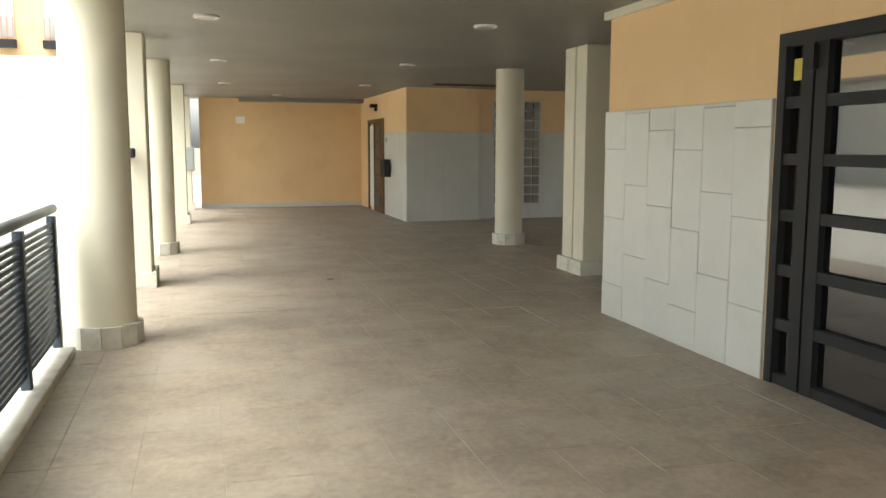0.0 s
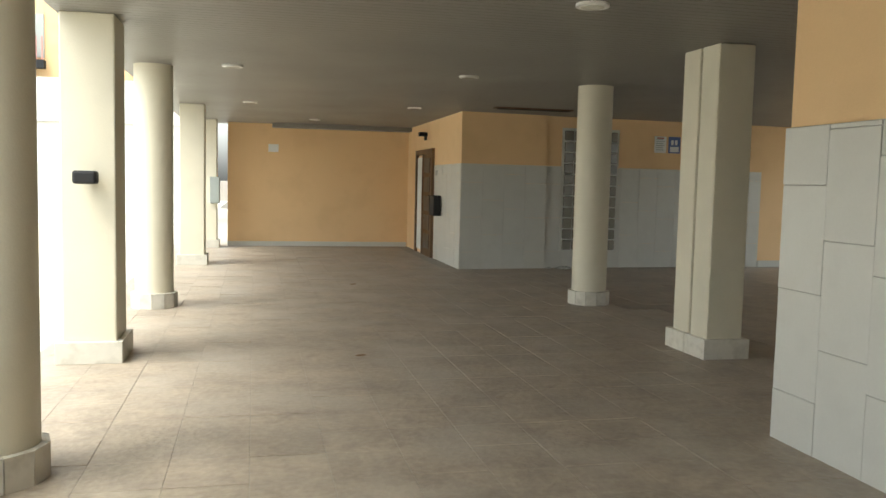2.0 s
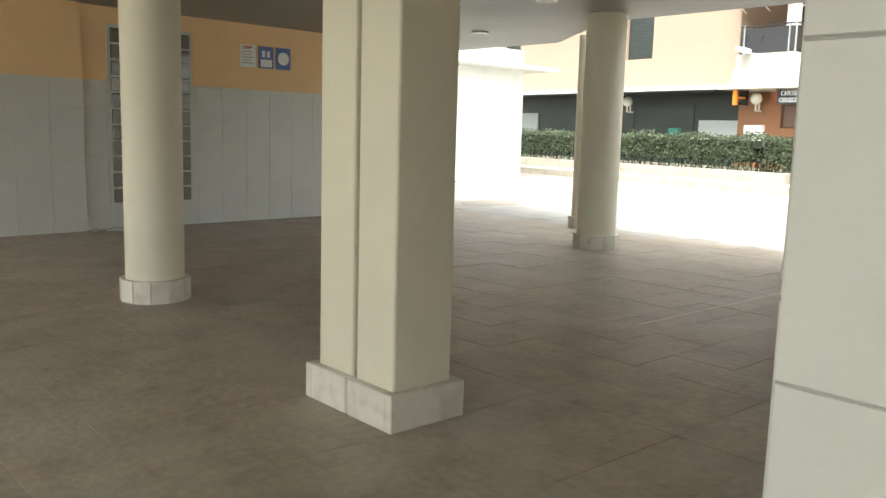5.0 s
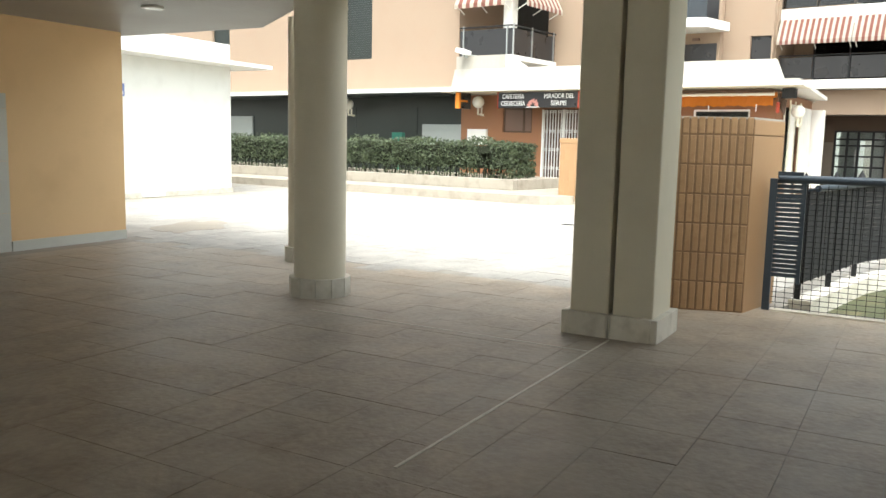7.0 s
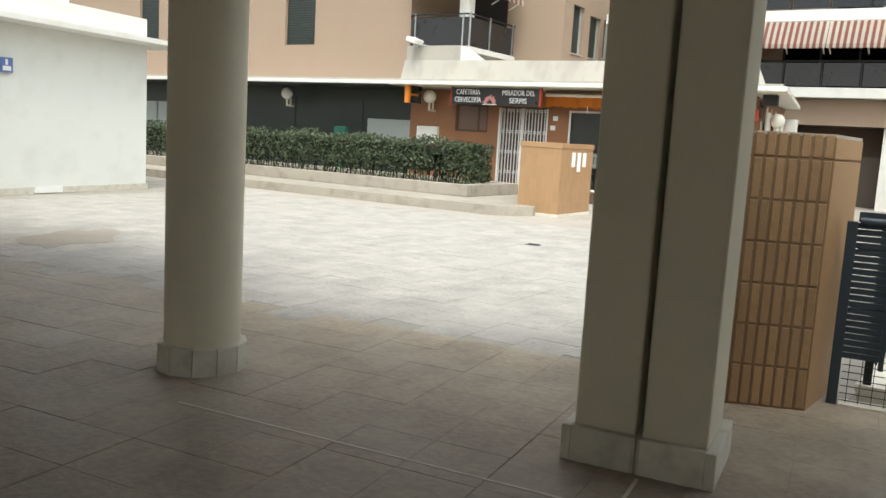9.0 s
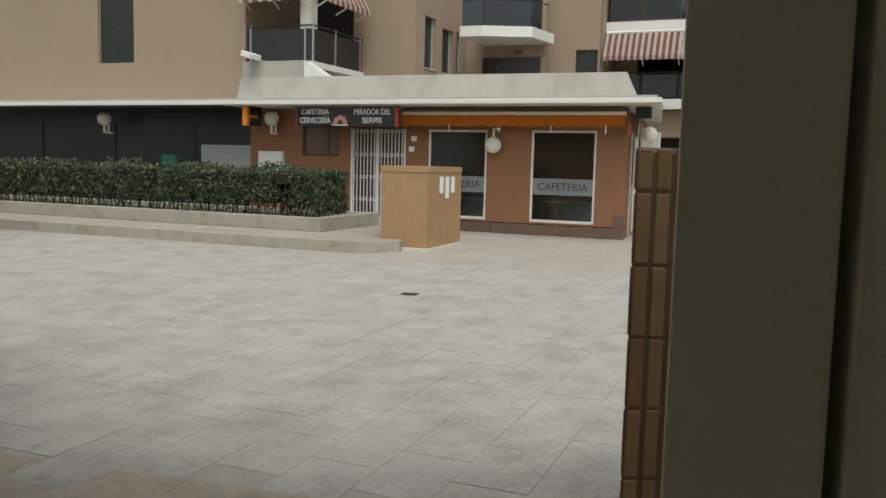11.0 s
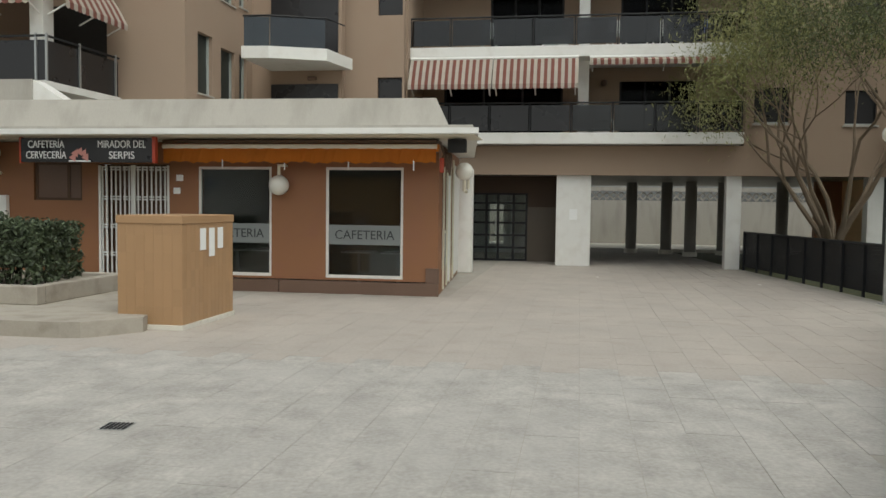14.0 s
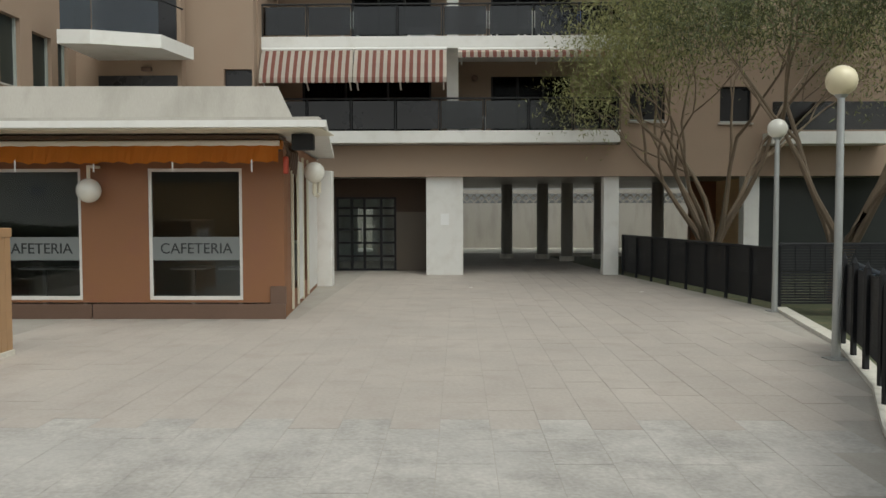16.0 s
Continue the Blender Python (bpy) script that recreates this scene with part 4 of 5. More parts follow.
for x0, x1, z0, z1 in WS:
    for dz in (0.0, 2.5):
        w = part("window", bx(x0, x1, 6.60, 6.63, z0 + dz, z1 + dz), M_DARKSHOP, apt, "narrow window with a grey frame")
        part("frame", bx(x0, x0 + 0.05, 6.55, 6.60, z0 + dz, z1 + dz), M_SHUTTER, w)
        part("frame", bx(x1 - 0.05, x1, 6.55, 6.60, z0 + dz, z1 + dz), M_SHUTTER, w)
        part("sill", bx(x0 - 0.04, x1 + 0.04, 6.42, 6.55, z0 + dz - 0.04, z0 + dz - 0.002), M_CONC, w)
part("corner_back", bx(3.3, 3.6, 8.4, 10.2, 3.0, 12), M_BROWN, apt)
part("front_left", wall_with_openings(0.3, 0.6, 10.15, 27, 3.0, 12, [(13.9, 15.2, 4.2, 6.6), (21.5, 22.6, 4.2, 6.6)]), M_BROWN, apt)
part("left_corner", bx(0.6, 3.3, 10.15, 10.45, 3.0, 12), M_BROWN, apt)
for y0, y1 in ((13.9, 15.2), (21.5, 22.6)):
    w = part("shutter_window", bx(0.42, 0.46, y0, y1, 4.2, 6.6), M_DARKSHOP, apt, "dark louvred shutter window")
    for k in range(30):
        part("louvre", bx(0.39, 0.42, y0 + 0.05, y1 - 0.05, 4.24 + k * 0.078, 4.29 + k * 0.078), M_DARKSHOP, w)
cb = part("corner_balcony", bx(0.21, 3.0, 8.05, 10.12, 3.95, 4.1), M_WHITE, apt, "corner balcony with black balustrade")
for b in (bx(0.28, 0.31, 8.1, 10.1, 4.12, 4.92), bx(0.31, 2.95, 8.1, 8.13, 4.12, 4.92)):
    part("panel", b, M_SIGNBLK, cb)
for x, y in ((0.26, 9.95), (0.26, 8.3), (0.27, 8.07), (1.4, 8.07), (2.8, 8.07)):
    part("post", bx(x - 0.02, x + 0.02, y - 0.02, y + 0.02, 4.1, 5.05), M_STEEL, cb)
for b in (bx(0.24, 0.28, 8.1, 10.1, 4.98, 5.02), bx(0.3, 2.95, 8.06, 8.10, 4.98, 5.02)):
    part("handrail", b, M_BLACK, cb)
part("corner_post", bx(0.5, 0.85, 8.3, 8.6, 4.1, 12), M_WHITE, cb)
# near-black sheet paints the shade at the back of the corner balcony
part("dark_inside", bx(3.2, 3.28, 8.5, 10.1, 4.1, 6.3), M_ROOM_SHADE, cb)
part("slab_above", bx(0.2, 3.0, 8.05, 10.12, 6.6, 6.8), M_WHITE, cb)
striped_awning("striped_awning", PL @ pose(0.25, 10.05, 6.35), 1.9, 0.66, 0.4, 13, "maroon and cream striped awning on the corner balcony")
aw = striped_awning("striped_awning", PL @ pose(0.3, 8.05, 6.35) @ pose(0, 0, 0, 0, 0, 90), 2.3, 0.66, 0.4, 17, "maroon and cream striped awning on the balcony's side")
fl = thing("flood_light", PL @ pose(-0.5, 9.42, 4.1, 18), "white floodlight on the parapet corner", "floodlight")
part("housing", bx(-0.25, 0.2, -0.16, 0.16, 0.0, 0.14, 0.02), M_WHITE, fl)
part("arm", bx(0.15, 0.85, -0.03, 0.03, -0.1, 0.02), M_SHUTTER, fl)

# arcade under the apartments
part("pillar", bx(8.85, 9.15, -2.87, -1.9, 0, 2.6, 0.01), M_WHITE, apt)
part("pillar", bx(8.85, 9.25, -6.95, -6.55, 0, 2.6, 0.01), M_WHITE, apt)
part("pillar", bx(8.85, 9.25, -10.6, -10.2, 0, 2.6, 0.01), M_WHITE, apt)
part("pillar", bx(8.85, 9.25, -14.6, -14.2, 0, 2.6, 0.01), M_WHITE, apt)
part("pillar", bx(5.62, 5.95, 0.1, 0.5, 0, 2.6, 0.01), M_WHITE, apt)
part("notice", bx(8.838, 8.848, -2.5, -2.28, 1.32, 1.62), M_PAPER, apt, "white paper notice")
# entrance walls carry the arcade's shade in their dark colours
part("entrance_wall", wall_with_openings(10.35, 10.6, -1.9, 1.4, 0, 2.6, [(-1.0, 0.7, 0.0, 2.08)]), M_ARCADE_SHADE, apt)
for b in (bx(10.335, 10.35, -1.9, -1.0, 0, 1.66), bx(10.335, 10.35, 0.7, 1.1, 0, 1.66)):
    part("entrance_tile", b, M_ARCTILE_SHADE, apt)
part("entrance_side", bx(9.15, 10.35, -1.95, -1.9, 0, 2.6), M_ARCADE_SHADE, apt)
part("entrance_side", bx(5.95, 10.35, 1.1, 1.4, 0, 2.6), M_ARCADE_SHADE, apt)
part("hall_back", wall_with_openings(15, 15.1, -1.9, 1.4, 0, 2.6, [(0.15, 0.66, 0.3, 1.8)]), M_WHITEWALL, apt)
ed = thing("entrance_door", PL @ pose(10.45, -0.15, 0), "black steel entrance door with small panes", "door")
for y in (-0.85, -0.45, 0.02, 0.38, 0.79):
    part("stile", bx(-0.04, 0.04, y, y + 0.07, 0, 2.08), M_BLACK, ed)
for z in (0.0, 0.38, 0.76, 1.14, 1.52, 1.74, 2.02):
    part("rail", bx(-0.035, 0.035, -0.85, 0.86, z, z + 0.06), M_BLACK, ed)
part("pane", bx(-0.005, 0.005, -0.8, 0.82, 0.02, 2.05), M_GLASS, ed)
part("handle", bx(-0.09, -0.05, 0.10, 0.13, 0.8, 1.4), M_STEEL, ed)
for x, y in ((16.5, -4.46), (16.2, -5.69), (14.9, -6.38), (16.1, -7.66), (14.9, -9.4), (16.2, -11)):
    t = thing("arcade_column", PL @ pose(x, y, 0), "arcade column with its shadow painted in as dark grey", "column", "arcade columns")
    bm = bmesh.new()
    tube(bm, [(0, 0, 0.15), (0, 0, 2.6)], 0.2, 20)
    # shaft takes the ceiling's grey so that the column reads as shadowed
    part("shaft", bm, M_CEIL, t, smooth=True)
    bm = bmesh.new()
    tube(bm, [(0, 0, 0), (0, 0, 0.16)], 0.25, 12)
    part("base", bm, M_COLBASE, t)
fw = thing("garden_wall", PL @ pose(24, 0, 0), "pale wall with a pierced lattice band", "garden wall")
part("wall", bx(0, 0.3, -18, 2, 0, 2.0), M_CONC, fw)
part("cap", bx(-0.05, 0.35, -18, 2, 2.42, 2.6), M_CONC, fw)
bm = bmesh.new()
for k in range(60):
    y = -17.8 + k * 0.33
    for s in (-1, 1):
        r = bmesh.ops.create_cube(bm, size=1, matrix=Matrix.Translation((0.15, y, 2.21)) @ Matrix.Rotation(radians(45 * s), 4, "X") @ Matrix.Diagonal((0.2, 0.06, 0.5, 1)))
part("lattice", bm, M_CONC, fw)
part("wall_north_part", bx(0, 0.3, 2, 6, 0, 2.6), M_WHITEWALL, fw)
# sunlight on the floor beyond the arcade, put in as a paler sheet
single("garden_path", bx(19.6, 23.98, -18, 6, -0.2, 0.012), M_COLBASE, PL, "pale strip painting the sunlit floor beyond the arcade", "path", "structure")
far = thing("dark_arcade_room", PL @ pose(10.5, -10.5, 0), "dark glazed shop under the arcade", "shop front")
part("wall", bx(0, 0.2, -7, -0.4, 0, 2.6), M_DARKSHOP, far)
part("side", bx(0.2, 3.0, -0.5, -0.4, 0, 2.6), M_ORANGE, far)
part("pillar_orange", bx(3.0, 3.3, -0.4, 0.4, 0, 2.6), M_RUST, far)

# white building beyond the gallery
wb = thing("white_building", I4, "low white rendered building with a flat eave", "building")
part("wall", prism(bmesh.new(), [(8.96, 22.15), (16.84, 22.55), (16.5, 34), (8.6, 34)], 0, 3.06), M_WHITEWALL, wb)
part("eave", prism(bmesh.new(), [(8.9, 21.5), (17.7, 21.95), (17.3, 34.5), (8.4, 34.5)], 3.06, 3.16), M_WHITE, wb)
part("parapet", prism(bmesh.new(), [(8.96, 22.2), (16.88, 22.6), (16.6, 34), (8.6, 34)], 3.16, 3.62), M_WHITE, wb)
part("skirting", prism(bmesh.new(), [(8.96, 22.11), (16.86, 22.51), (16.86, 22.55), (8.96, 22.15)], 0, 0.12), M_COLBASE, wb)
part("utility_lid", bx(13.9, 14.5, 22.3, 22.36, 0.02, 0.14), M_PAPER, wb, "white pipe cover at the wall foot")
for x in (12.92, 13.22):
    bs = part("blue_sign", bx(x, x + 0.24, 22.30, 22.36, 2.18, 2.44), M_BLUE, wb, "small blue and white sign")
    part("panel", bx(x + 0.04, x + 0.2, 22.294, 22.298, 2.21, 2.29), M_PAPER, bs)
    part("pictogram", bx(x + 0.09, x + 0.14, 22.294, 22.298, 2.31, 2.41), M_PAPER, bs)
nb2 = thing("rear_building", pose(8, 36, 0), "pale house behind the white building", "building")
part("wall", bx(0, 11, 0, 6, 0, 7), M_WHITE, nb2)
part("shutter", bx(8.6, 9.8, -0.05, 0, 4.6, 5.4), M_SHUTTER, nb2)
single("wall_north_return", bx(8.9, 9.0, 17.0, 22.1, 0, H), M_ORANGE, I4, "apricot wall returning behind the arcade", "wall", "structure")

# across the left-hand court
court = thing("court_building", pose(0, 30, -0.3), "pale house with planted window boxes across the court", "building")
part("lower_wall", bx(-30, -4.3, 0, 1, 0, 3.4), M_WHITE, court)
part("band", bx(-30, -4.3, -0.15, 1, 3.4, 4.7), M_WHITE, court)
part("upper_wall", bx(-30, -4.3, 0.1, 1, 4.7, 9), M_ORANGE, court)
for x in (-12.4, -10.7, -9.1, -7.5, -5.9):
    w = part("window", bx(x - 0.1, x + 0.6, 0.06, 0.1, 5.3, 6.6), M_SHUTTER, court)
    part("flower_box", bx(x - 0.15, x + 0.65, -0.25, 0.06, 4.95, 5.2), M_BLACK, court)
    for k in range(5):
        part("bar", bx(x - 0.1 + k * 0.17, x - 0.06 + k * 0.17, -0.22, -0.19, 5.2, 5.9), M_PINK, court)
side_house = thing("side_house", pose(-22, 0, -0.3), "long pale house along the court", "building")
part("wall", bx(-1, 0, -30, 30, 0, 4.5), M_WHITE, side_house)
part("roof", bx(-1.3, 0.3, -30.2, 30, 4.5, 4.7), M_CONC, side_house)
single("court_floor", bx(-26, -4.0, -30, 60, -0.44, -0.02), M_COLBASE, I4, "pale paved court beside the gallery", "pavement", "structure")


# things on the balconies
def ac_unit(x, y, z):
    t = thing("air_conditioner", PL @ pose(x, y, z), "white outdoor air-conditioning unit on the balcony", "air conditioner", "air conditioners")
    part("case", bx(-0.14, 0.14, -0.38, 0.38, 0, 0.56, 0.015), M_WHITE, t)
    bm = bmesh.new()
    tube(bm, [(-0.15, 0.1, 0.28), (-0.141, 0.1, 0.28)], 0.21, 20)
    part("fan_grille", bm, M_SHUTTER, t)
    return t


ac_unit(9.9, -1.75, 6.11)
ac_unit(9.9, -2.95, 3.73)


def plastic_chair(x, y, z, turn, material, label):
    t = thing("balcony_chair", PL @ pose(x, y, z, 0, 0, turn), label, "chair", "balcony chairs")
    part("seat", bx(-0.22, 0.22, -0.22, 0.22, 0.40, 0.44, 0.015), material, t)
    bm = bx(0.18, 0.22, -0.21, 0.21, 0.44, 0.86, 0.015)
    part("backrest", bm, material, t)
    for a in (-0.2, 0.2):
        for b in (-0.2, 0.2):
            part("leg", bx(a - 0.018, a + 0.018, b - 0.018, b + 0.018, 0, 0.40), material, t)


plastic_chair(9.0, -3.5, 6.11, 20, M_WHITE, "white plastic chair on the upper balcony")
plastic_chair(9.1, -4.6, 6.11, -30, M_WHITE, "white plastic chair on the upper balcony")
plastic_chair(9.0, 0.1, 6.11, 10, M_SHUTTER, "grey plastic chair on the upper balcony")
plastic_chair(9.2, -3.2, 3.73, 15, M_WHITE, "white plastic chair on the lower balcony")
tb = thing("balcony_table", PL @ pose(9.0, -5.6, 6.11), "small table with a blue cloth on the balcony", "table")
part("tabletop", bx(-0.3, 0.3, -0.4, 0.4, 0.68, 0.71, 0.01), M_WHITE, tb)
part("cloth", bx(-0.31, 0.31, -0.3, 0.3, 0.45, 0.716, 0.01), M_BLUE, tb, "blue cloth hanging over the table")
for a in (-0.25, 0.25):
    for b in (-0.35, 0.35):
        part("leg", bx(a - 0.02, a + 0.02, b - 0.02, b + 0.02, 0, 0.68), M_WHITE, tb)
lamp_b = thing("bulkhead_lamp", PL @ pose(10.16, -3.2, 5.35), "round dark bulkhead lamp on the balcony wall", "wall lamp")
part("body", sphere((0, 0, 0), 0.10, 14), M_PLINTH, lamp_b, smooth=True)
part("base", bx(0.0, 0.04, -0.07, 0.07, -0.07, 0.07), M_PLINTH, lamp_b)

# ---- trees ----
def tree(x, y, height, spread, stems, leaves, seed, label, lean=0.0):
    r = random.Random(seed)
    t = thing("tree", pose(x, y, -0.12), label, "tree", "garden trees")
    bm = bmesh.new()
    tips = []

    def limb(p, d, length, rad, depth):
        pts, radii = [p.copy()], [rad]
        q, dd = p.copy(), d.copy()
        seg = 4
        for i in range(seg):
            dd = (dd + Vector((r.gauss(0, 0.12), r.gauss(0, 0.12), r.gauss(0.02, 0.06)))).normalized()
            q = q + dd * length / seg
            pts.append(q.copy())
            radii.append(rad * (1 - 0.55 * (i + 1) / seg))
        tube(bm, pts, radii, 7 if depth < 2 else 5)
        if depth >= 3:
            tips.append((q, dd))
            return
        for k in range(r.choice((2, 3)) if depth < 2 else 2):
            side = Vector((r.gauss(0, 1), r.gauss(0, 1), r.gauss(0.1, 0.5))).normalized()
            nd = (dd + side * r.uniform(0.4, 0.8)).normalized()
            limb(pts[r.choice((3, 4))], nd, length * r.uniform(0.55, 0.8), radii[3] * 0.8, depth + 1)

    fork = Vector((0, 0, 0.75))
    tube(bm, [(0, 0, -0.05), (0.03, 0.02, 0.4), tuple(fork)], [0.24, 0.18, 0.17], 10)
    for k in range(stems):
        a = 2 * math.pi * (k + r.random() * 0.5) / stems
        d = Vector((math.cos(a) * 0.45 + lean, math.sin(a) * 0.55, 1.0)).normalized()
        limb(fork + Vector((math.cos(a), math.sin(a), 0)) * 0.06, d, height * r.uniform(0.38, 0.5), 0.085, 0)
    part("trunk", bm, M_BARK, t, "many-stemmed brown trunk", smooth=True)
    vs, fs = [], []
    for _ in range(leaves):
        c, d = r.choice(tips)
        c = c + Vector((r.gauss(0, 0.28), r.gauss(0, 0.28), r.gauss(0.05, 0.22))) * spread
        drop = Vector((r.gauss(0, 0.35), r.gauss(0, 0.35), -1 + r.uniform(0, 1.3))).normalized()
        wv = drop.orthogonal().normalized()
        wv.rotate(Matrix.Rotation(r.uniform(0, 6.28), 3, drop))
        s = r.uniform(0.06, 0.17)
        k = len(vs)
        vs += [c, c + drop * s * 0.5 + wv * 0.012, c + drop * s, c + drop * s * 0.5 - wv * 0.012]
        fs.append((k, k + 1, k + 2, k + 3))
    raw("crown", vs, fs, M_LEAF_DARK if lean else M_LEAF, t)
    return t


tree(30.6, 1.15, 7.0, 1.7, 8, 36000, 3, "feathery green tree with many bare stems")
tree(26.3, 0.35, 7.0, 2.1, 6, 70000, 8, "slender feathery tree leaning over the fence", lean=-0.3)

# ---- gallery: doors and fittings ----
door1 = thing("lobby_door", pose(0.80, 2.95, 0), "black steel lobby door with square glass panes", "door")
part("frame", box(bx(-0.06, 0.06, 1.38, 1.45, 0, 2.22), -0.06, 0.06, 0, 0.07, 0, 2.22), M_BLACK, door1)
part("frame", bx(-0.06, 0.06, 0.07, 1.38, 2.14, 2.22), M_BLACK, door1)
for y in (1.02, 1.14):
    part("stile", bx(-0.05, 0.05, y, y + 0.1, 0, 2.14), M_BLACK, door1)
part("stile", bx(-0.05, 0.05, 0.07, 0.17, 0, 2.14), M_BLACK, door1)
ZR = (0.0, 0.36, 0.71, 1.06, 1.41, 1.76)
for z in ZR:
    for y0, y1 in ((1.24, 1.38), (0.17, 1.02)):
        part("rail", bx(-0.045, 0.045, y0, y1, z, z + 0.07), M_BLACK, door1)
        g = part("pane", bx(-0.004, 0.004, y0, y1, z + 0.07, z + 0.36 if z < 1.7 else 2.14), M_FILM, door1)
part("notice", bx(-0.02, -0.008, 1.27, 1.35, 1.93, 2.06), M_YELLOW, door1, "yellow warning card")
part("closer", bx(-0.09, -0.05, 1.10, 1.16, 1.98, 2.12), M_BLACK, door1)
part("lobby_back", bx(2.2, 2.3, -0.5, 2.2, 0, 2.6), M_ROOMWALL, door1)

door2 = thing("stair_door", pose(1.16, 18.40, 0), "dark brown wooden door with glass panes", "door")
part("frame", box(bx(-0.06, -0.004, 0, 0.1, 0, 2.15), -0.06, -0.004, 1.6, 1.7, 0, 2.15), M_PUTTY, door2)
part("frame", bx(-0.06, -0.004, 0.1, 1.6, 2.05, 2.15), M_PUTTY, door2)
part("leaf", bx(-0.04, -0.004, 0.1, 0.95, 0, 2.05), M_PUTTY, door2)
for k in range(5):
    part("pane", bx(-0.05, -0.042, 0.25, 0.8, 0.15 + k * 0.38, 0.45 + k * 0.38), M_SIGNBLK, door2)
part("side_pane", bx(-0.03, -0.006, 0.98, 1.58, 0.08, 2.0), M_WHITEWALL, door2, "pale frosted glass pane")
part("mullion", bx(-0.055, -0.004, 0.93, 1.0, 0, 2.05), M_PUTTY, door2)
mb = thing("letter_box", pose(1.13, 17.85, 0.86), "black letter box on the tiled wall", "letter box")
part("body", bx(-0.14, 0.0, -0.2, 0.2, 0, 0.36, 0.01), M_BLACK, mb)
part("lid", bx(-0.16, 0.0, -0.21, 0.21, 0.36, 0.38), M_BLACK, mb)
em = thing("emergency_lamp", pose(1.15, 19.2, 2.42), "small black wall lamp over the door", "wall lamp")
part("body", bx(-0.16, 0.0, -0.09, 0.09, 0, 0.08, 0.01), M_BLACK, em)
part("arm", bx(-0.05, 0.0, -0.03, 0.03, -0.08, 0), M_BLACK, em)
bell = thing("intercom", pose(1.15, 18.15, 1.62), "small grey intercom plate", "intercom")
part("plate", bx(-0.02, 0.0, -0.06, 0.06, 0, 0.1), M_STEEL, bell)
sw = thing("wall_plate", pose(-1.87, 21.29, 2.08), "small pale plate on the end wall", "wall plate")
part("plate", bx(-0.11, 0.11, -0.012, 0.0, 0, 0.17, 0.004), M_PAPER, sw)
ebx = thing("wall_cabinet", pose(-3.08, 20.35, 0.95), "grey cabinet on the end column", "wall cabinet")
part("body", bx(-0.1, 0.1, 0.0, 0.25, 0, 0.55, 0.01), M_SHUTTER, ebx)
part("door", bx(-0.08, 0.08, -0.01, 0.0, 0.03, 0.52), M_SHUTTER, ebx)
cam_ = thing("wall_bracket_lamp", pose(-3.52, 9.21, 1.40), "small dark bracket lamp on the column", "bracket lamp")
bm = bmesh.new()
box(bm, -0.09, 0.08, -0.14, 0.0, 0.0, 0.10, 0.02)
part("head", bm, M_BLACK, cam_)
part("arm", bx(-0.02, 0.02, 0.0, 0.06, 0.02, 0.08), M_BLACK, cam_)

# north wall fittings
NW = pose(2.76, 16.48, 0, 0, 0, 2.8)
for i, (x0, x1) in enumerate(((0.33, 0.72), (1.02, 1.38))):
    gb = thing("glass_block_panel", NW @ pose(x0, -0.02, 0.32), "tall narrow window of glass blocks", "glass block window", "glass block windows")
    part("frame", bx(-0.03, x1 - x0 + 0.03, -0.004, 0.03, -0.03, 2.18), M_TILE, gb)
    for r_ in range(11):
        for c_ in range(2):
            w = (x1 - x0) / 2
            part("glass_block", bx(c_ * w + 0.012, (c_ + 1) * w - 0.012, -0.03, 0.01, r_ * 0.195 + 0.012, (r_ + 1) * 0.195 - 0.012, 0.012), M_GBLOCK, gb)
for k, (m_, x) in enumerate(((M_PAPER, 2.13), (M_BLUE, 2.42), (M_BLUE, 2.70))):
    sg = thing("wall_sign", NW @ pose(x, -0.012, 2.12), ("white printed notice on the wall", "blue and white sign on the wall", "blue and white sign with a round mark")[k], "sign", "signs on the wall")
    part("plate", bx(0, 0.24, 0, 0.01, 0, 0.3), m_, sg)
    if k == 0:
        for j in range(6):
            part("text_line", bx(0.03, 0.20 - 0.03 * (j % 2), -0.003, -0.0005, 0.05 + j * 0.038, 0.062 + j * 0.038), M_SHUTTER, sg)
        part("heading", bx(0.05, 0.19, -0.003, -0.0005, 0.26, 0.28), M_SIGNRED, sg)
    elif k == 1:
        part("panel", bx(0.03, 0.21, -0.003, -0.0005, 0.02, 0.12), M_PAPER, sg)
        for j in range(2):
            part("pictogram", bx(0.05 + j * 0.08, 0.10 + j * 0.08, -0.003, -0.0005, 0.15, 0.24), M_PAPER, sg)
    else:
        bm = bmesh.new()
        bmesh.ops.create_cone(bm, cap_ends=True, segments=24, radius1=0.09, radius2=0.09, depth=0.004, matrix=Matrix.Translation((0.12, -0.003, 0.15)) @ Matrix.Rotation(radians(90), 4, "X"))
        part("disc", bm, M_PAPER, sg)
rub = thing("rubble", pose(2.95, 16.30, 0), "broken render lying at the wall foot", "rubble")
for k in range(9):
    rr = random.Random(k)
    bm = bmesh.new()
    bmesh.ops.create_icosphere(bm, subdivisions=1, radius=rr.uniform(0.025, 0.06), matrix=Matrix.Translation((rr.uniform(-0.2, 0.2), rr.uniform(-0.05, 0.06), 0.02)) @ Matrix.Diagonal((1.4, 1, 0.6, 1)))
    part("chunk", bm, M_GROUT, rub)


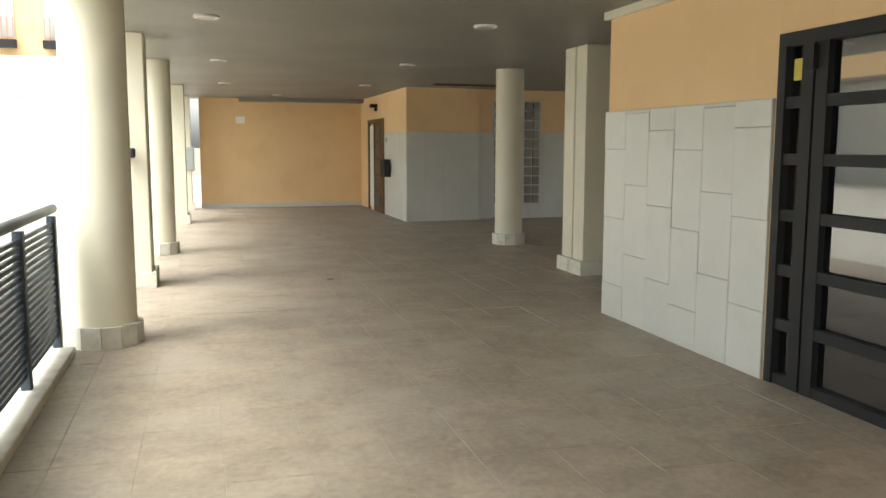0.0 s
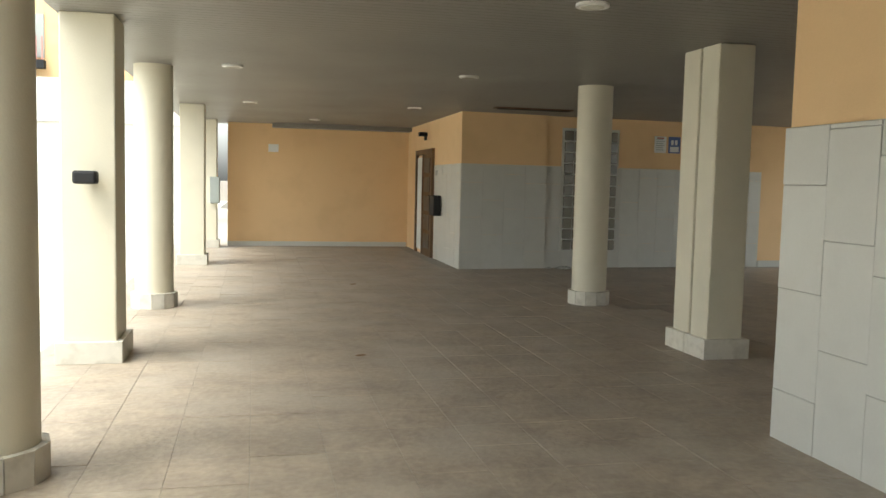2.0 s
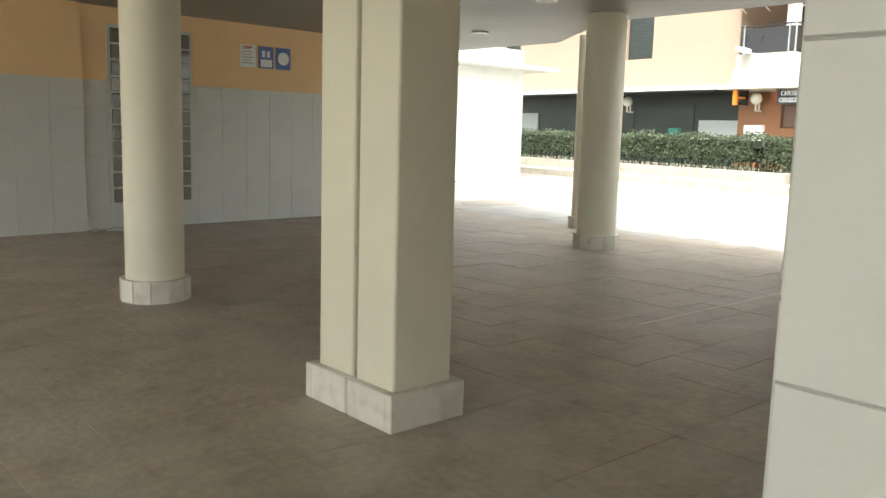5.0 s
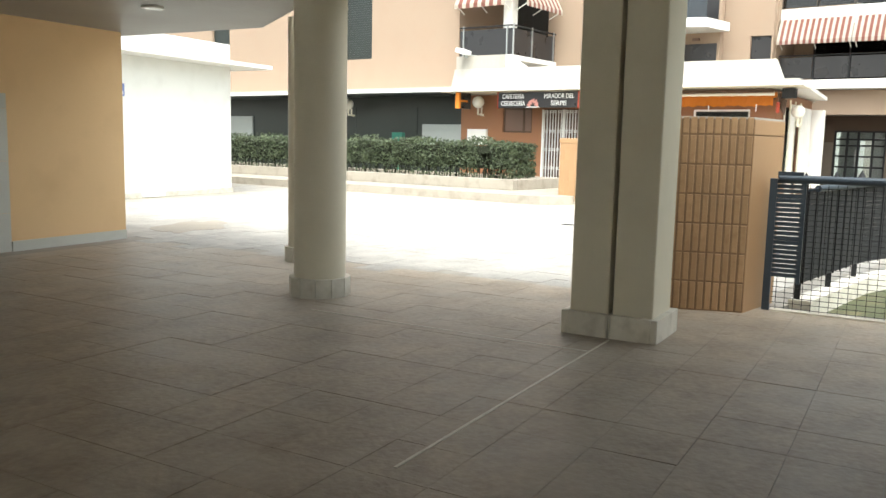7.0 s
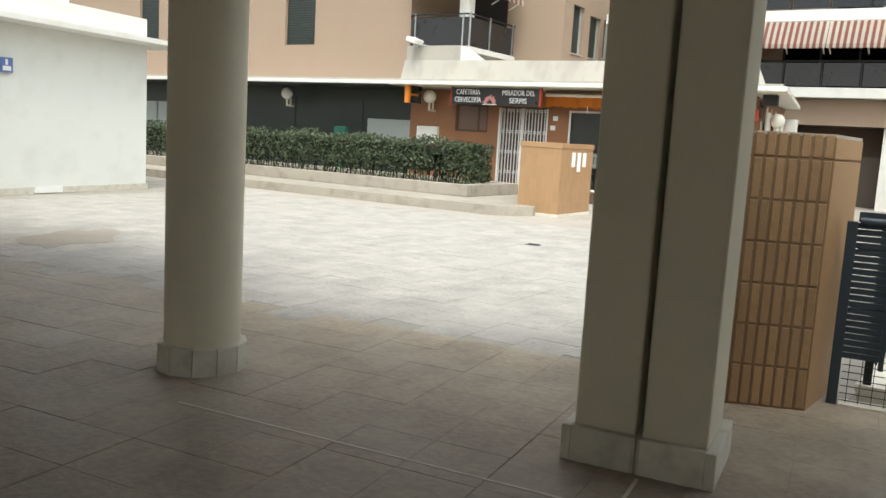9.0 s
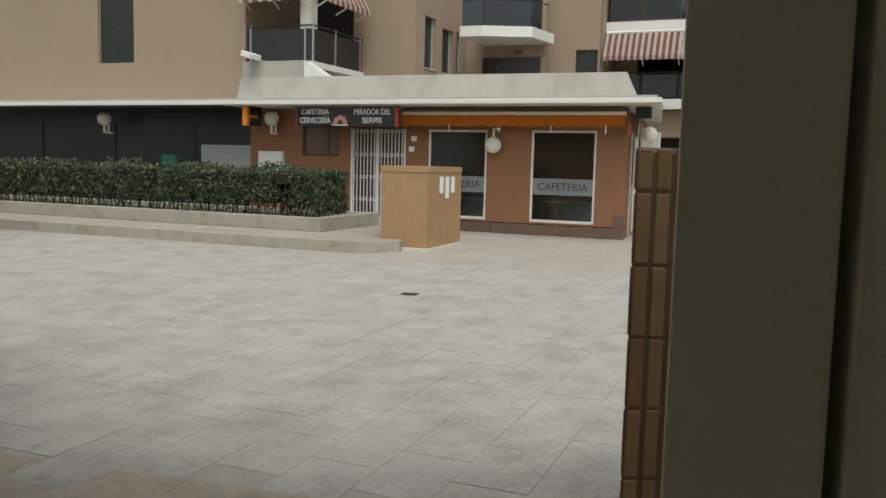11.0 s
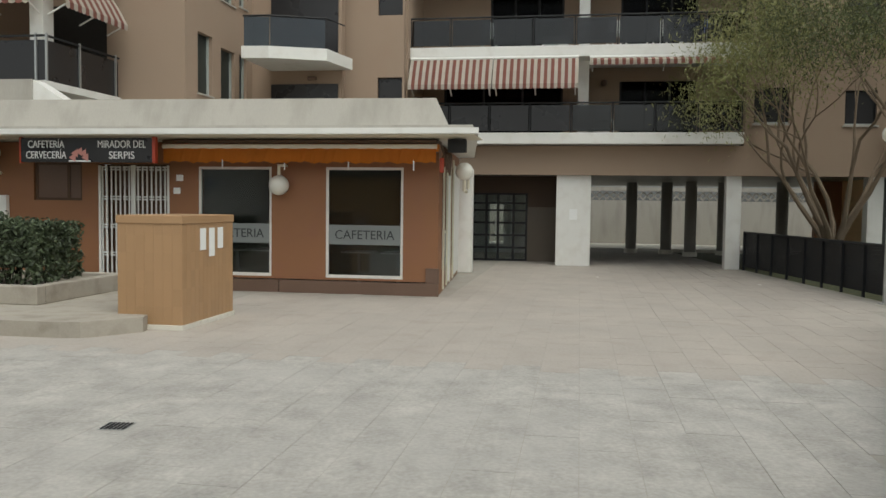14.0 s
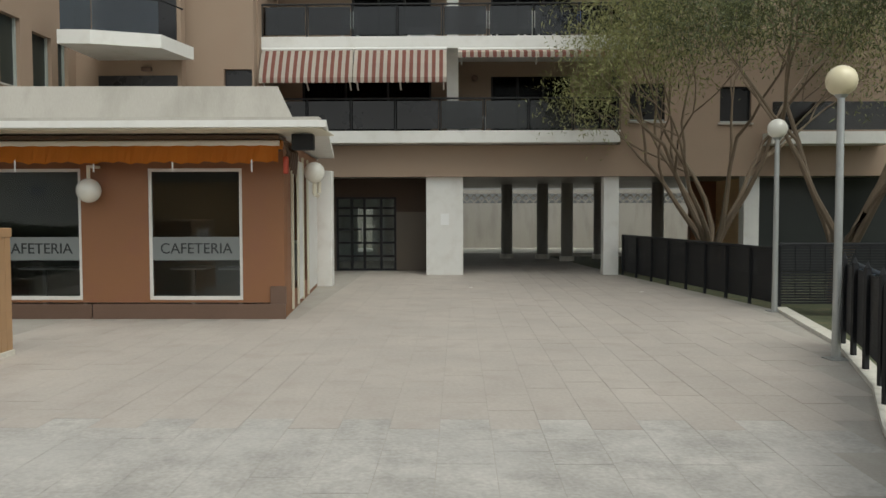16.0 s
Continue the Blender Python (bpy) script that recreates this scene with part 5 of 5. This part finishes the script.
def damp_patch(cx, cy, rx, ry, seed):
    """A stain with a ragged edge, lying on the paving."""
    r = random.Random(seed)
    n = 40
    wob = [r.uniform(0, 6.28) for _ in range(3)]
    poly = []
    for k in range(n):
        a = 2 * math.pi * k / n
        q = 1 + 0.22 * math.sin(2 * a + wob[0]) + 0.14 * math.sin(5 * a + wob[1]) + 0.07 * math.sin(9 * a + wob[2])
        poly.append((q * rx * math.cos(a), q * ry * math.sin(a)))
    return prism(bmesh.new(), poly, 0.003, 0.0062)


single("stain", damp_patch(0, 0, 0.95, 0.42, 5), M_DAMP, pose(10.5, 17.25, 0, 0, 0, 35), "brownish damp stain on the pale paving", "stain", "structure")


def downlight(x, y):
    t = thing("downlight", pose(x, y, H), "round recessed ceiling downlight", "downlight", "ceiling downlights")
    bm = bmesh.new()
    tube(bm, [(0, 0, -0.02), (0, 0, 0.02)], 0.115, 20)
    part("rim", bm, M_WHITE, t, smooth=True)
    bm = bmesh.new()
    tube(bm, [(0, 0, -0.024), (0, 0, -0.019)], 0.08, 16)
    part("diffuser", bm, M_GLOBE, t)


for x, y in ((-2.69, 7.92), (-0.05, 7.80), (-2.52, 11.9), (0.12, 11.8), (-2.35, 16.2), (0.28, 16.0), (-2.8, 3.9), (-0.2, 3.8), (3.1, 8.0), (5.95, 12.0), (3.2, 12.0), (7.5, 14.6), (6.0, 8.0), (-1.1, 19.5)):
    downlight(x, y)
gr = thing("ceiling_grille", pose(2.1, 15.3, H), "long dark ventilation slot in the ceiling", "vent")
part("frame", bx(-0.65, 0.65, -0.09, 0.09, -0.02, 0.0), M_PUTTY, gr)
for k in range(3):
    part("slat", bx(-0.6, 0.6, -0.06 + k * 0.045, -0.035 + k * 0.045, -0.028, -0.02), M_BLACK, gr)
for x, y, m_ in ((-0.9, 14.2, M_MORTAR), (-1.4, 9.3, M_MORTAR), (29.0, 7.3, M_PAPER), (27.6, 3.9, M_PAPER)):
    lt = single("litter", bx(-0.04, 0.04, -0.02, 0.025, 0.0, 0.01, 0.003), m_, pose(x, y, 0, 0, 0, 30), "small scrap lying on the paving", "litter")


# ---- pieces of walls and floors ----
def piece_mesh(name, sx, sy, sz, chamfer, material):
    bm = bmesh.new()
    a, c = (sx / 2, sy / 2), chamfer
    lo = [bm.verts.new((x * a[0], y * a[1], 0)) for x, y in ((-1, -1), (1, -1), (1, 1), (-1, 1))]
    mi = [bm.verts.new((x * a[0], y * a[1], sz - c)) for x, y in ((-1, -1), (1, -1), (1, 1), (-1, 1))]
    hi = [bm.verts.new((x * (a[0] - c), y * (a[1] - c), sz)) for x, y in ((-1, -1), (1, -1), (1, 1), (-1, 1))]
    for q, s in ((lo, mi), (mi, hi)):
        for i in range(4):
            bm.faces.new((q[i], q[(i + 1) % 4], s[(i + 1) % 4], s[i]))
    bm.faces.new(hi)
    return to_mesh(name, bm, material)


def place(name, me, m, parent):
    ob = new(name, me)
    ob.parent = parent
    ob.matrix_basis = m
    return ob


def face_frame(a, b):
    """Columns: along a to b, up, outwards (to the right of a-b)."""
    d = Vector((b[0] - a[0], b[1] - a[1], 0))
    L_ = d.length
    d.normalize()
    nrm = Vector((d.y, -d.x, 0))
    m = Matrix(((d.x, 0, nrm.x, a[0]), (d.y, 0, nrm.y, a[1]), (0, 1, 0, 0), (0, 0, 0, 1)))
    return m, L_


# pier bricks, set upright
BW, BH, BG = 0.0475, 0.235, 0.013
brick = piece_mesh("brick", BW, BH, 0.022, 0.004, M_BRICK)
cap_brick = piece_mesh("brick", BW, 0.135, 0.022, 0.004, M_BRICK)
rest_v, rest_f = [], []
for a, b, single_pieces in ((PD, PA, True), (PC, PD, True), (PB, PC, False)):
    m, L_ = face_frame(a, b)
    n = int(L_ / (BW + BG))
    pitch = L_ / n
    for i in range(n):
        for j in range(7):
            z = PH - 0.066 if j == 6 else PH - 0.148 - BH / 2 - (5 - j) * (BH + BG)
            me = cap_brick if j == 6 else brick
            mm = m @ Matrix.Translation(((i + 0.5) * pitch, z, -0.018 + 0.001 * math.sin(i * 7 + j * 3)))
            if single_pieces and j > 0:
                place("brick", me, mm, pier)
            else:
                k = len(rest_v)
                rest_v += [mm @ v.co for v in me.vertices]
                rest_f += [tuple(q + k for q in p.vertices) for p in me.polygons]
stuff = raw("bricks", rest_v, rest_f, M_BRICK, pier)
tagged(stuff, kind="stuff")
part("top", prism(bmesh.new(), inset([PA, PB, PC, PD], 0.004), PH - 0.012, PH + 0.006), M_CONC, pier, "pale mortar bed on the pier's top")
m, L_ = face_frame(PA, PB)
for z0, z1 in ((0.0, PH - 0.148), (PH - 0.136, PH - 0.014)):
    bm = bx(0.004, L_ - 0.004, z0, z1, -0.016, 0.004, 0.003)
    bm.transform(m)
    part("side_slab", bm, M_TANTILE, pier, "smooth tan side of the pier")

# kiosk tiles
kt = piece_mesh("tile", 0.119, 0.236, 0.014, 0.001, M_TANTILE)
rest_v, rest_f = [], []
for a, b in (((0, KD), (0, 0)), ((0, 0), (KW, 0))):
    m, L_ = face_frame(a, b)
    n = int(L_ / 0.122)
    for i in range(n):
        for j in range(6):
            place("tile", kt, m @ Matrix.Translation(((i + 0.5) * L_ / n, 0.07 + 0.12 + j * 0.2385, -0.0125)), kiosk)


# wall tiles: running bond, offset by half a height in alternate columns
TW, TH = 0.37, 0.60


def tiled_wall(a, b, top, parent, gap=0.003):
    m, L_ = face_frame(a, b)
    n = max(1, round(L_ / TW))
    w = L_ / n
    full = {}
    for i in range(n):
        z = 0.0
        first = (TH * 0.5, TH, TH * 0.75)[i % 3]
        k = 0
        while z < top - 0.02:
            h = min(first if k == 0 else TH, top - z)
            key = round(h, 3)
            if key not in full:
                full[key] = piece_mesh("tile", w - gap, h - 2.2 * gap, 0.012, 0.002, M_TILE)
            place("tile", full[key], m @ Matrix.Translation(((i + 0.5) * w, z + h / 2, -0.004 + 0.003 * math.sin(i * 5 + k * 11))), parent)
            z += h
            k += 1


tiled_wall((0.735, 6.714), (0.735, 4.42), T, wall_e)
tiled_wall((6.41, 6.714), (0.735, 6.714), T, wall_e)
tiled_wall((1.16, 18.38), (1.16, 16.26), 1.82, wall_n, 0.0014)
tiled_wall((1.16, 16.26), (2.74, 16.40), 1.82, wall_n, 0.0014)
tiled_wall((2.76, 16.48), (7.2, 16.70), 1.82, wall_n, 0.0014)

# pale filled joints across the covered floor
part("joint_strip", bx(4.2, 7.0, 9.412, 9.428, 0.0, 0.0068), M_COLBASE, pavement, "pale cement joint")
part("joint_strip", bx(6.594, 6.608, 9.44, 11.8, 0.0, 0.0068), M_COLBASE, pavement, "pale cement joint")
# paving slabs
slab = piece_mesh("slab", 0.3972, 0.3972, 0.014, 0.001, M_SLAB)
rng = random.Random(9)
near_v, near_f = [], []
count = 0
for i in range(-10, 30):
    for j in range(-12, 52):
        x, y = i * 0.4 + 0.2 + 0.1, j * 0.4 + 0.2
        if x < -3.72 or (x > 0.75 and y < 6.65) or (x > 0.95 and y > 16.5) or y > 21.4 or x > 8.7:
            continue
        m = Matrix.Translation((x, y, -0.0125 + rng.uniform(0, 0.003))) @ Matrix.Rotation(rng.gauss(0, 0.003), 4, "Z")
        if -3.5 < x < 0.6 and 2.4 < y < 9.4 and count < 190:
            place("slab", slab, m, pavement)
            count += 1
        else:
            k = len(near_v)
            near_v += [m @ v.co for v in slab.vertices]
            near_f += [tuple(q + k for q in p.vertices) for p in slab.polygons]
tagged(raw("slabs", near_v, near_f, M_SLAB, pavement), kind="stuff")
big = piece_mesh("slab", 0.5955, 0.3955, 0.014, 0.001, M_PLAZA)
near_v, near_f, far_v, far_f = [], [], [], []
count = 0


def south_edge(x):
    for (xa, ya), (xb, yb) in zip(EDGE, EDGE[1:]):
        if xa <= x <= xb:
            return ya + (yb - ya) * (x - xa) / (xb - xa)
    return 2.9 if x > EDGE[-1][0] else -5


for j in range(-60, 60):
    for i in range(-20, 90):
        lx, ly = i * 0.6 - 13.5 + (0.3 if j % 2 else 0.0), j * 0.4
        w = PL @ Vector((lx, ly, 0))
        if w.x < 8.85 or w.y < south_edge(w.x) + 0.3 or w.y > 24 or w.x > 36 or (w.x < 9.35 and w.y < 9.9) or (lx > -5.5 and ly > 3.2) or (lx > -0.3 and ly > -0.2):
            continue
        if w.x < 17 and w.y > 21.8:
            continue
        m = Matrix.Translation((w.x, w.y, -0.0125 + rng.uniform(0, 0.003))) @ Matrix.Rotation(radians(-6.5) + rng.gauss(0, 0.002), 4, "Z")
        if 9.8 < w.x < 16 and 8 < w.y < 12.5 and count < 110:
            place("slab", big, m, pavement)
            count += 1
        else:
            vv, ff = (far_v, far_f) if lx > -6.4 else (near_v, near_f)
            k = len(vv)
            vv += [m @ v.co for v in big.vertices]
            ff += [tuple(q + k for q in p.vertices) for p in big.polygons]
tagged(raw("slabs", near_v, near_f, M_PLAZA, pavement), kind="stuff")
tagged(raw("slabs", far_v, far_f, M_PLAZA_FAR, pavement), kind="stuff")
